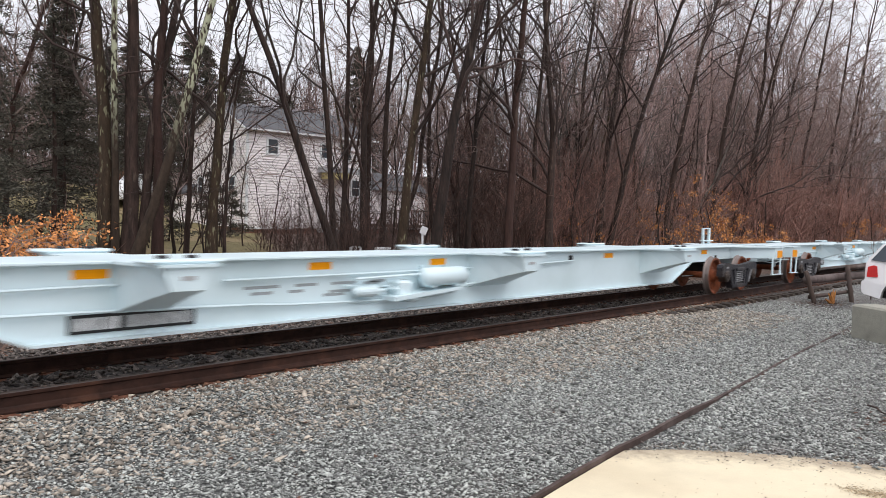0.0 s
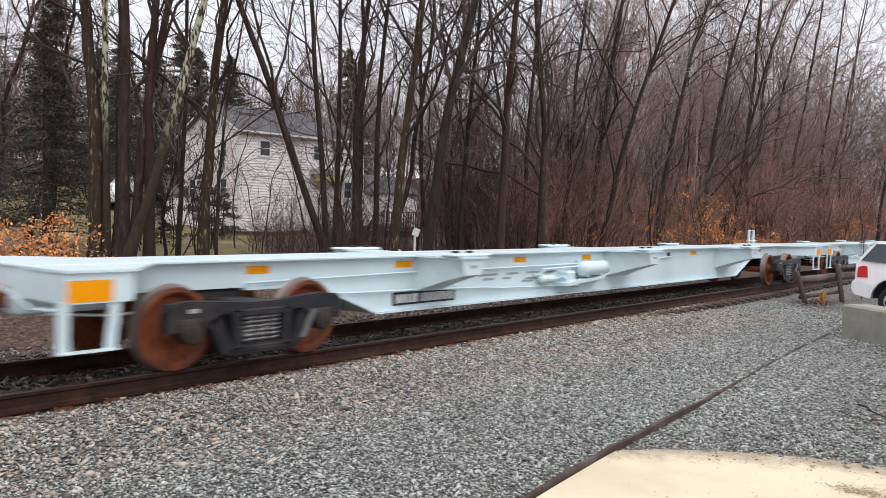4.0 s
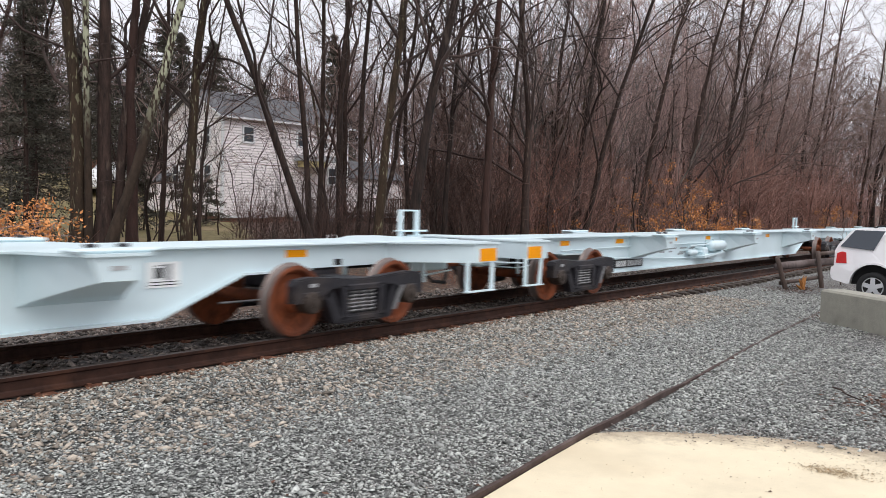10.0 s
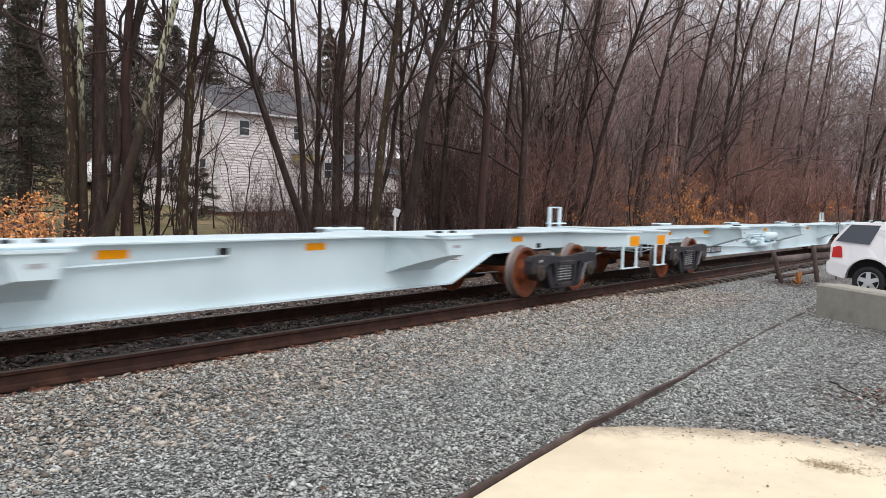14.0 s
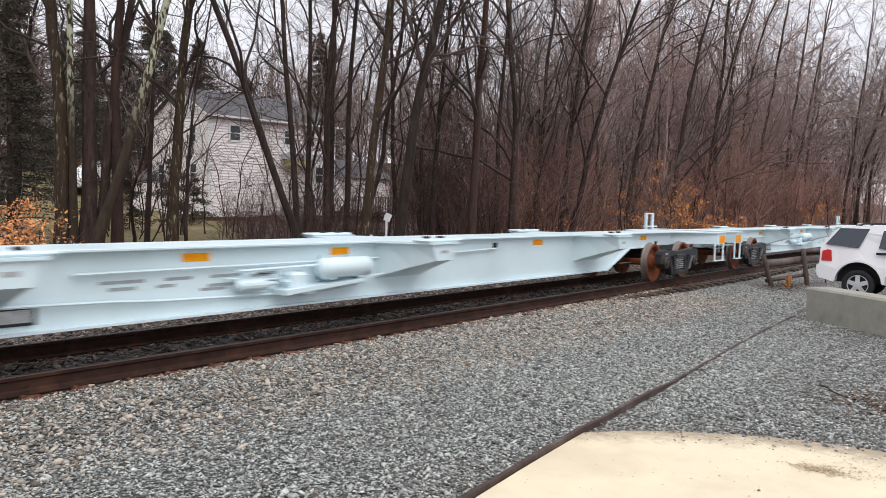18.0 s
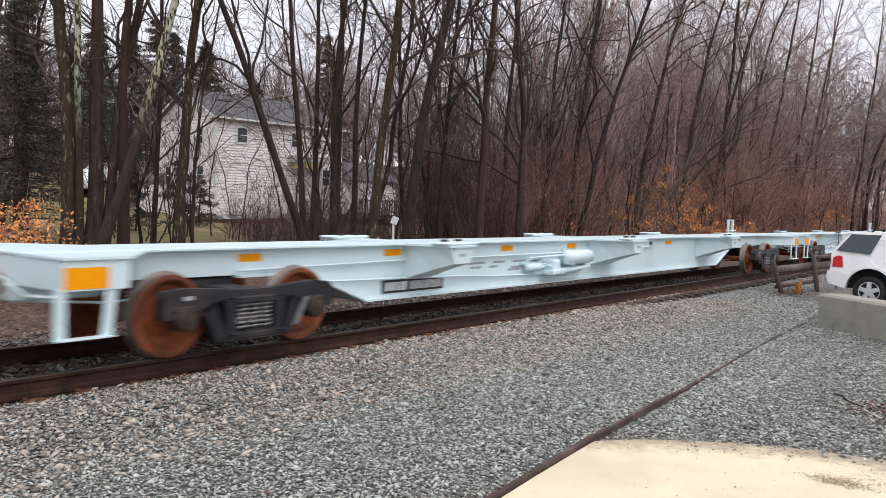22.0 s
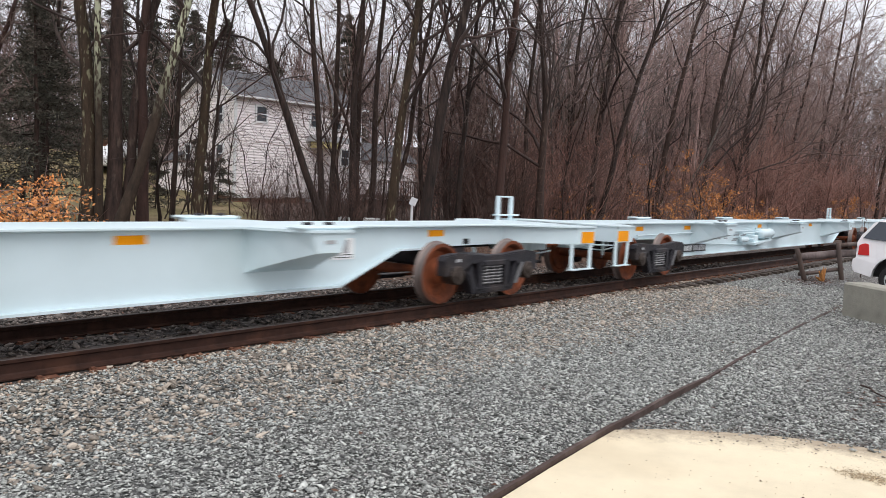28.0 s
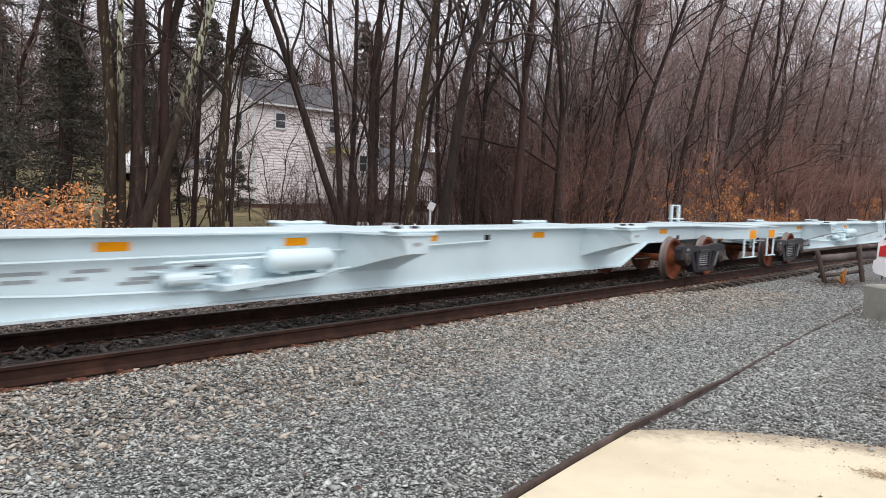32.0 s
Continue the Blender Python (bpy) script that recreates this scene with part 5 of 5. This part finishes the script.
# ---- the house across the track ----
def house():
    ob = thing("house", "two-storey house with pale siding, grey shingle roof, brick base", "house", pose(27.75, 28.75, 0.2, 0, 0, -7))
    L, Wd, eave, ridge = 8.5, 6.4, 6.08, 7.6
    # walls with lapped siding: each course leans out a little
    def siding(name, x0, x1, y0, y1, z0, z1, label):
        """A wall block with its lapped boards, course by course, each a closed ring that leans out at its foot."""
        core = part(name, boxes((x0, x1, y0, y1, z0, z1)), SIDING, ob, label)
        n = int((z1 - z0) / 0.15)
        o, gap, up = 0.05, 0.03, (z1 - z0) / n
        bm = bmesh.new()
        rows = []
        for d, z in ((0.003, 0.0), (o, gap), (o, gap + 0.012), (0.003, up + gap * 0.8)):
            rows.append([bm.verts.new(p) for p in ((x0 - d, y0 - d, z), (x1 + d, y0 - d, z), (x1 + d, y1 + d, z), (x0 - d, y1 + d, z))])
        for ra, rb in zip(rows, rows[1:]):
            for k in range(4):
                bm.faces.new((ra[k], ra[(k + 1) % 4], rb[(k + 1) % 4], rb[k]))
        board = mesh_of(bm, "siding_board", SIDING)
        for i in range(n):
            b = new("siding_board", board)
            b.parent = core
            b.matrix_basis = pose(0, 0, z0 + up * i)
    siding("wall", 0, L, 0, Wd, 0.58, eave - 0.06, "pale lapped siding")
    for x in (0, L):
        part("gable", prism(bmesh.new(), [(0, eave), (Wd, eave), (Wd / 2, ridge)], x - 0.01, x + 0.12 if x == 0 else x + 0.01, "x"), SIDING, ob)
    part("base_wall", boxes((0.03, L - 0.03, 0.03, Wd - 0.03, -0.6, 0.58)), BRICK, ob, "brick base")
    bm = bmesh.new()
    for s, ya, yb in ((0, -0.35, Wd / 2), (1, Wd + 0.35, Wd / 2)):
        za = eave - 0.19
        hull8(bm, [(-0.3, ya, za), (L + 0.3, ya, za), (L + 0.3, ya, za + 0.12), (-0.3, ya, za + 0.12)], [(-0.3, yb, ridge), (L + 0.3, yb, ridge), (L + 0.3, yb, ridge + 0.12), (-0.3, yb, ridge + 0.12)])
    part("roof", bm, ROOF, ob, "grey asphalt shingles")
    bm = boxes((-0.32, L + 0.32, -0.42, -0.36, eave - 0.19, eave - 0.09))
    for s in (0, 1):
        y0, y1 = (-0.35, Wd / 2) if s == 0 else (Wd + 0.35, Wd / 2)
        hull8(bm, [(-0.34, y0, eave - 0.21), (-0.301, y0, eave - 0.21), (-0.301, y0, eave - 0.1), (-0.34, y0, eave - 0.1)], [(-0.34, y1, ridge), (-0.301, y1, ridge), (-0.301, y1, ridge + 0.1), (-0.34, y1, ridge + 0.1)])
    for x, y in ((-0.07, -0.07), (L - 0.06, -0.07), (-0.07, Wd - 0.06)):
        box(bm, x, x + 0.13, y, y + 0.13, 0.5, eave)
    part("trim", bm, TRIM, ob, "white fascia and corner boards")
    def window(x, z, w, h, gable=False):
        bm = bmesh.new()
        def b(u0, u1, d0, d1, z0, z1):
            box(bm, *((d0, d1, u0, u1) if gable else (u0, u1, d0, d1)), z0, z1)
        t = 0.1
        b(x - w / 2 - t, x - w / 2, -0.1, 0.02, z - t, z + h + t)
        b(x + w / 2, x + w / 2 + t, -0.1, 0.02, z - t, z + h + t)
        b(x - w / 2, x + w / 2, -0.1, 0.02, z + h, z + h + t)
        b(x - w / 2, x + w / 2, -0.11, 0.02, z - t, z)
        b(x - w / 2, x + w / 2, -0.09, 0.02, z + h / 2 - 0.025, z + h / 2 + 0.025)
        wd = part("window", bm, TRIM, ob, "white framed sash window")
        bm = bmesh.new()
        b(x - w / 2, x + w / 2, -0.075, -0.06, z, z + h)
        part("pane", bm, PANE, wd)
    for x in (1.56, 5.14, 6.65):
        window(x, 4.72, 0.6, 0.78)
    window(7.4, 2.6, 0.6, 0.9)
    for y in (1.45, 5.1):
        window(y, 2.4, 0.62, 0.95, True)
    window(1.5, 4.6, 0.5, 0.85, True)
    # porch roof with a yellowish valance
    part("porch", boxes((4.6, 7.0, -1.3, -0.06, 3.85, 4.15), (4.7, 4.8, -1.25, -1.15, 0.5, 3.85), (6.8, 6.9, -1.25, -1.15, 0.5, 3.85), (4.6, 7.0, -1.3, -0.06, 0.35, 0.55)), CARGREY, ob, "small grey porch on posts")
    part("porch_lining", boxes((4.85, 6.1, -1.2, -0.07, 3.5, 3.84)), LAWN_YELLOW, ob, "yellowish porch lining")
    # lower wing with a deck on its yard side
    siding("wing_wall", L + 0.06, L + 5.5, 1.0, 5.6, 0.58, 3.1, "pale lapped siding")
    part("wing_base", boxes((L + 0.06, L + 5.45, 1.05, 5.55, -0.6, 0.58)), BRICK, ob)
    bm = bmesh.new()
    prism(bm, [(0.7, 3.05), (5.9, 3.05), (3.3, 4.3)], L + 0.05, L + 5.8, "x")
    part("wing_roof", bm, ROOF, ob)
    deck = part("deck", boxes((L + 0.5, L + 5.0, -1.6, 0.95, 0.75, 0.9), (L + 0.5, L + 0.65, -1.6, -1.45, -0.5, 0.75), (L + 4.85, L + 5.0, -1.6, -1.45, -0.5, 0.75)), POST, ob, "dark wooden deck")
    bm = boxes((L + 0.5, L + 5.0, -1.6, -1.5, 1.75, 1.83))
    for k in range(23):
        box(bm, L + 0.5 + k * 0.2, L + 0.55 + k * 0.2, -1.58, -1.53, 0.9, 1.75)
    part("railing", bm, POST, deck, "dark wooden railing")
    part("bay", boxes((-1.0, -0.04, 5.6, 6.9, -0.4, 2.3)), SIDING, ob, "low side porch")
    bm = bmesh.new()
    hull8(bm, [(-1.2, 5.5, 2.25), (-1.2, 7.0, 2.25), (-1.2, 7.0, 2.36), (-1.2, 5.5, 2.36)], [(-0.05, 5.5, 2.9), (-0.05, 7.0, 2.9), (-0.05, 7.0, 3.0), (-0.05, 5.5, 3.0)])
    part("bay_roof", bm, ROOF, ob)
    part("base_line", boxes((0.07, 3.0, -0.085, -0.055, 0.5, 0.62)), TRIM, ob, "white base board")
    return ob


LAWN_YELLOW = material("yellowish_board", (0.5, 0.42, 0.2), 0.7, vary=0.1, scale=4, bump=0.05)
house()


# ---- parked car behind the concrete block ----
def suv():
    ob = thing("parked_suv", "silver sport utility vehicle parked with its rear to the track", "car", pose(20.9, -5.95, -0.305, 0, 0, 0))
    # local frame: x across (the side that faces the yard at -x), y along with the rear at +y
    hw = 0.92
    def arch(yc, r):
        return [(yc + r * math.cos(a), 0.37 + r * math.sin(a)) for a in np.linspace(math.pi, 0, 11)]
    side = [(2.30, 0.46), (2.36, 0.58), (2.35, 0.74), (2.29, 0.78), (2.28, 1.12), (2.21, 1.27), (1.98, 1.56), (1.86, 1.615), (1.6, 1.64), (-0.3, 1.65), (-0.75, 1.58), (-1.25, 1.12), (-2.1, 1.0), (-2.3, 0.85), (-2.33, 0.45)] \
        + arch(-1.40, 0.46) + arch(1.49, 0.48)
    bm = bmesh.new()
    prism(bm, side, -hw, hw, "x")
    # draw the cabin in above the waist
    for v in bm.verts:
        if v.co.z > 1.1:
            v.co.x *= 1 - 0.16 * (v.co.z - 1.1) / 0.66
    bmesh.ops.bevel(bm, geom=[e for e in bm.edges if abs(e.verts[0].co.x - e.verts[1].co.x) < 0.01 and min(v.co.z for v in e.verts) > 0.95], offset=0.035, segments=2, affect="EDGES")
    part("body", bm, CARPAINT, ob, "silver body")
    def side_panel(name, poly, mat, off, s=-1, label=""):
        bm = bmesh.new()
        out = []
        for y, z in poly:
            x = hw * (1 - 0.16 * max(0, z - 1.1) / 0.66)
            out.append((y, z, x))
        va = [bm.verts.new((s * (x + off), y, z)) for y, z, x in out]
        vb = [bm.verts.new((s * (x - 0.02), y, z)) for y, z, x in out]
        bm.faces.new(va)
        bm.faces.new(vb[::-1])
        for i in range(len(va)):
            j = (i + 1) % len(va)
            bm.faces.new((va[i], vb[i], vb[j], va[j]))
        return part(name, bm, mat, ob, label)
    for s in (-1, 1):
        side_panel("side_window", [(2.18, 1.21), (1.9, 1.585), (1.3, 1.58), (1.50, 1.15)], TINT, 0.006, s, "dark tinted quarter glass")
        side_panel("side_window", [(1.10, 1.16), (1.03, 1.55), (0.0, 1.56), (0.0, 1.12)], TINT, 0.006, s, "dark tinted glass")
        side_panel("side_window", [(-0.12, 1.12), (-0.12, 1.55), (-0.55, 1.53), (-0.95, 1.12)], TINT, 0.006, s, "dark tinted glass")
        side_panel("tail_lamp", [(2.25, 0.84), (2.23, 1.06), (2.12, 1.10), (2.05, 1.08), (2.03, 0.84)], REDLAMP, 0.012, s, "red tail lamp")
        side_panel("rocker_trim", [(0.95, 0.36), (0.95, 0.56), (-0.95, 0.56), (-0.95, 0.36)], CARGREY, 0.012, s, "grey lower trim")
        side_panel("door_handle", [(1.14, 1.02), (1.14, 1.07), (0.90, 1.07), (0.90, 1.02)], BLACK, 0.025, s, "dark door handle")
        for y in (0.92, -0.08):
            side_panel("door_seam", [(y, 0.58), (y, 1.62), (y + 0.012, 1.62), (y + 0.012, 0.58)], BLACK, 0.002, s)
        for yc, r in ((1.49, 0.48), (-1.40, 0.46)):
            rim_line = [(yc + (r + 0.035) * math.cos(a), 0.37 + (r + 0.035) * math.sin(a)) for a in np.linspace(0.05, math.pi - 0.05, 16)]
            rim_line += [(yc + (r - 0.01) * math.cos(a), 0.37 + (r - 0.01) * math.sin(a)) for a in np.linspace(math.pi - 0.05, 0.05, 16)]
            part("wheel_arch", prism(bmesh.new(), rim_line, s * (hw - 0.03), s * (hw + 0.018), "x"), CARPAINT, ob)
            part("arch_liner", prism(bmesh.new(), [(y, z) for y, z in arch(yc, r + 0.03)], s * 0.3, s * 0.66, "x"), DARKHOLE, ob, "dark wheel well")
        for y in (1.49, -1.40):
            bm = lathe(bmesh.new(), [(s * 0.68, 0.22), (s * 0.68, 0.31), (s * 0.70, 0.33), (s * 0.88, 0.33), (s * 0.905, 0.31), (s * 0.905, 0.225), (s * 0.87, 0.215)], 28, "x", (0, y, 0.335))
            wheel = part("wheel", bm, TYRE, ob, "black tyre", smooth=True)
            bm = lathe(bmesh.new(), [(s * 0.83, 0.0), (s * 0.83, 0.18), (s * 0.885, 0.205), (s * 0.885, 0.225), (s * 0.86, 0.225)], 28, "x", (0, y, 0.335))
            part("rim", bm, ALLOY, wheel, "alloy rim")
            for k in range(5):
                bm = bmesh.new()
                a = k * 2 * math.pi / 5 + 0.3
                c, d = math.cos(a), math.sin(a)
                u = Vector((0, c, d))
                w = Vector((0, -d, c))
                o = Vector((s * 0.88, y, 0.335))
                dx = Vector((s * 0.02, 0, 0))
                hull8(bm, [o + w * 0.05, o - w * 0.05, o - w * 0.05 + dx, o + w * 0.05 + dx], [o + u * 0.21 + w * 0.045, o + u * 0.21 - w * 0.045, o + u * 0.21 - w * 0.045 + dx * 0.5, o + u * 0.21 + w * 0.045 + dx * 0.5])
                part("spoke", bm, ALLOY, wheel, "alloy spoke")
            # near-black disc: shade behind the spokes, painted as a part
            bm = lathe(bmesh.new(), [(s * 0.835, 0.05), (s * 0.837, 0.185)], 20, "x", (0, y, 0.335))
            part("brake_shadow", bm, DARKHOLE, wheel)
    part("rear_bumper", boxes((-0.915, 0.915, 2.05, 2.36, 0.44, 0.72), bevel=0.06), CARPAINT, ob, "silver rear bumper")
    bm = bmesh.new()
    hull8(bm, [(-0.74, 2.238, 1.25), (0.74, 2.238, 1.25), (0.74, 2.2, 1.24), (-0.74, 2.2, 1.24)], [(-0.68, 2.012, 1.54), (0.68, 2.012, 1.54), (0.68, 1.98, 1.53), (-0.68, 1.98, 1.53)])
    part("rear_window", bm, TINT, ob, "dark tinted rear glass")
    for s in (-1, 1):
        bm = tube(bmesh.new(), [(s * 0.68, 1.55, 1.63), (s * 0.68, 1.45, 1.69), (s * 0.68, -0.1, 1.70), (s * 0.68, -0.25, 1.64)], 0.02, 6)
        part("roof_rail", bm, BLACK, ob, "dark roof rail")
    return ob


suv()

# ---- concrete block ----
blk_dir = Vector((-0.66, -0.752, 0)).normalized()
bm = boxes((0, 3.6, 0.0, 0.5, -0.1, 0.595), bevel=0.035)
block = part("concrete_block", bm, CONCRETE, None, "long grey concrete barrier block lying on the gravel", pose(15.47, -4.43, -0.31, 0, 0, math.degrees(math.atan2(blk_dir.y, blk_dir.x))))
tagged(block, category="barrier block")

# ---- old log fence ----
fence = thing("log_fence", "old leaning log fence with round rails beside the track", "fence", pose(0, 0, 0))
def log(name, pts, r, mat, label):
    g = np.random.default_rng(int(abs(pts[0][0]) * 100))
    p, q = Vector(pts[0]), Vector(pts[1])
    mid = [p.lerp(q, k / 6) + Vector(g.normal(0, r * 0.06, 3)) for k in range(7)]
    part(name, tube(bmesh.new(), mid, r, 10, r * 0.92), mat, fence, label, smooth=True)
log("post", [(21.78, -2.22, -0.5), (21.55, -1.99, 0.5)], 0.064, POST, "dark leaning post")
log("post", [(23.03, -2.76, -0.5), (22.91, -2.62, 0.66)], 0.064, POST, "dark leaning post")
log("log_rail", [(21.74, -1.93, 0.255), (25.5, -3.6, 0.5)], 0.1, LOG, "weathered round rail")
log("log_rail", [(22.9, -2.6, 0.58), (25.6, -3.85, 0.78)], 0.055, POST, "thin dark top rail")
log("log_rail", [(21.7, -2.05, -0.15), (23.2, -2.7, -0.02)], 0.05, POST, "thin dark rail")

# ---- dead orange frond by the fence ----
wood = Wood(77)
frond = thing("dead_fern", "orange-brown dead fern at the foot of the fence", "plant", pose(22.1, -2.5, -0.3))
for k in range(7):
    d = np.array([wood.g.normal(0, 0.25), wood.g.normal(0, 0.25), 1.0])
    wood.limb(path(wood.g, (0, 0, -0.05), d, 0.42 * wood.g.uniform(0.6, 1.1), 4, 0.12, -0.1), [0.03, 0.04, 0.035, 0.025, 0.008], 5)
o = new("fronds", wood.mesh("fronds", FERN))
o.parent = frond

# ---- small sapling between fence and car ----
plant_tree(pose(24.2, -2.9, -0.35), tree_meshes(140, 2.3, 0.02, (0.02, -0.03), 14, 0.35, 0.06, 2, BARK, thin=0.004), "thin bare sapling beside the fence", "sapling", "")

# ---- beyond the lawn: a red shed and two parked cars, far off ----
far = thing("red_shed", "dark red shed far beyond the lawn", "shed", pose(36.2, 56.5, on_ground(36.2, 56.5) + 0.4, 0, 0, 20))
part("wall", boxes((0, 2.0, 0, 3, -1.5, 2.0)), BRICK, far)
bm = bmesh.new()
prism(bm, [(-0.3, 2.0), (3.3, 2.0), (1.5, 3.0)], -0.2, 2.2, "x")
part("roof", bm, ROOF, far)


def far_car(x, y, z, turn, label):
    car = thing("parked_car", label, "car", pose(x, y, z, 0, 0, turn), "cars beyond the lawn")
    bm = bmesh.new()
    prism(bm, [(-2.1, 0.3), (2.1, 0.3), (2.15, 0.8), (1.2, 0.95), (0.6, 1.45), (-1.2, 1.5), (-1.9, 0.95), (-2.15, 0.85)], -0.85, 0.85)
    bmesh.ops.bevel(bm, geom=bm.edges[:], offset=0.06, segments=1, affect="EDGES")
    part("body", bm, TRIM, car, "white body")
    for s in (-1, 1):
        part("side_window", boxes((-1.2, 0.6, s * 0.855 - 0.004, s * 0.855 + 0.004, 0.98, 1.35)), TINT, car)
        for q in (-1.3, 1.3):
            part("wheel", lathe(bmesh.new(), [(s * 0.7, 0.2), (s * 0.7, 0.32), (s * 0.87, 0.32), (s * 0.87, 0.18)], 16, "y", (q, 0, 0.32)), TYRE, car)
    return car


far_car(27.4, 41.0, on_ground(27.4, 41), 60, "white car parked beyond the lawn")
far_car(31.6, 45.6, on_ground(31.6, 45.6) + 0.0, 35, "white car parked beyond the lawn")

# ---- white marker post and low white kerb by the wood ----
post = thing("marker_post", "white post with a small tilted sign at the wood's edge", "post", pose(15.85, 5.75, on_ground(15.85, 5.75)))
part("pole", boxes((-0.028, 0.028, -0.02, 0.02, -0.1, 1.1), bevel=0.004), TRIM, post, "thin white pole")
part("sign", boxes((-0.085, 0.085, -0.012, 0.012, -0.1, 0.1), bevel=0.004), TRIM, post, "small tilted square sign", pose(0, -0.04, 1.16, 0, 22, -40))
for x, y, ln in ((15.3, 7.6, 0.3), (16.0, 6.95, 0.9), (16.6, 6.2, 0.4)):
    st = part("kerb_stone", boxes((-ln / 2, ln / 2, -0.1, 0.1, -0.2, 0.6), bevel=0.03), TRIM, None, "low white painted stone at the wood's edge", pose(x, y, on_ground(x, y), 0, 0, -35))
    tagged(st, category="stone", group="white stones at the wood's edge")


# ---- fallen leaves on gravel and pad ----
def fallen(name, count, spots_, size, mat, label, seed, lift=0.012):
    g = np.random.default_rng(seed)
    out = []
    for cx_, cy_, sx, sy, share in spots_:
        n = int(count * share)
        x, y = g.normal(cx_, sx, n), g.normal(cy_, sy, n)
        for u, w in zip(x, y):
            on_pad = (u - PADX) ** 2 + (w - PADY) ** 2 < 3.45 ** 2 and w < edge_line(u)
            z = (-0.272 + 0.004 if on_pad else on_ground(u, w) + lift)
            a, s = g.uniform(0, 6.28), size * g.uniform(0.5, 1.4)
            c, d = math.cos(a) * s, math.sin(a) * s
            up = g.uniform(0, 0.4, 4) * s
            out += [(u + c, w + d, z + up[0]), (u - d * 0.6, w + c * 0.6, z + up[1]), (u - c, w - d, z + up[2]), (u + d * 0.6, w - c * 0.6, z + up[3] + s * 0.3)]
    v = np.array(out)
    return tagged(new(name, raw(name, v, np.arange(len(v)).reshape(-1, 4), mat)), label, "leaves", kind="stuff")


fallen("fallen_leaves", 2600, ((9.05, -6.95, 0.4, 0.35, 0.4), (10, 2.0, 5, 0.4, 0.25), (12, 3.6, 6, 0.7, 0.7), (21.8, -2.4, 0.9, 0.3, 0.3), (16.4, -4.4, 0.5, 0.2, 0.06), (8, -3.5, 4, 1.5, 0.06), (9.5, 0.2, 5, 0.4, 0.18), (8, 2.6, 4, 0.6, 0.2)), 0.024, DRYLEAF, "brown fallen leaves", 61)
fallen("pad_litter", 1300, ((6.3, -6.68, 0.05, 0.1, 0.5), (6.36, -6.8, 0.1, 0.18, 0.25), (6.65, -6.95, 0.15, 0.25, 0.13), (5.5, -6.2, 0.8, 0.6, 0.12)), 0.0065, DIRT, "olive-brown dirt crumbs and leaf bits", 62)

# ---- a fallen stick on the gravel ----
stick = tube(bmesh.new(), [(9.5, -5.98, -0.275), (9.35, -6.1, -0.262), (9.2, -6.17, -0.268), (9.02, -6.34, -0.272)], 0.011, 6, 0.006)
tagged(part("stick", stick, BARK), "thin dark fallen stick on the gravel", "stick")


# ---- how the train rolls ----
# how far the train is ahead (+x) of an even, slowly falling speed
SURGE_T = (0, 1.2, 3.4, 5.6, 6.2, 7.9, 9, 10.1, 11, 11.9, 12.6, 14.5, 16.9, 19.1, 21.4, 23.7, 28.3, 30.7, 32)
SURGE_X = (0, -0.01, -0.06, -0.02, -0.05, -0.005, -0.01, 0.05, -0.13, -0.2, -0.215, -0.105, -0.06, 0.0, 0.06, 0.07, 0.012, -0.085, -0.12)


def travelled(t):
    """Metres that the train has rolled after t seconds: it slows down a little and surges slightly."""
    return 11.0 * t - 0.01222 * t * t / 2 - 0.000596 * t ** 3 / 6 - float(np.interp(t, SURGE_T, SURGE_X))


def motions():
    times = [i * 0.5 for i in range(65)]
    for i, car in enumerate(cars):
        x0 = 18.618 - 8.4165 + CAR_LENGTH * (i - 1)
        walk(car, [(t, pose(x0 - travelled(t), 0, 0)) for t in times])
        for ws in [o for o in car.children if o.name.startswith("wheelset")]:
            home = ws.matrix_basis.translation.copy()
            # the wheels turn for as long as the car is near; far down the line it cannot be told
            rows, turn, prev = [], 0.0, None
            for k in range(961):
                t = k / 30
                x = x0 + home.x - travelled(t)
                near = -3 < x < 50
                if prev is not None and near:
                    turn -= (travelled(t) - travelled(prev)) / WHEEL_R
                if k in (0, 960) or near or (rows and rows[-1][0] > 0 and near != was):
                    rows.append((t, Matrix.Translation(home) @ Matrix.Rotation(turn, 4, "Y")))
                prev, was = t, near
            walk(ws, rows)


motions()
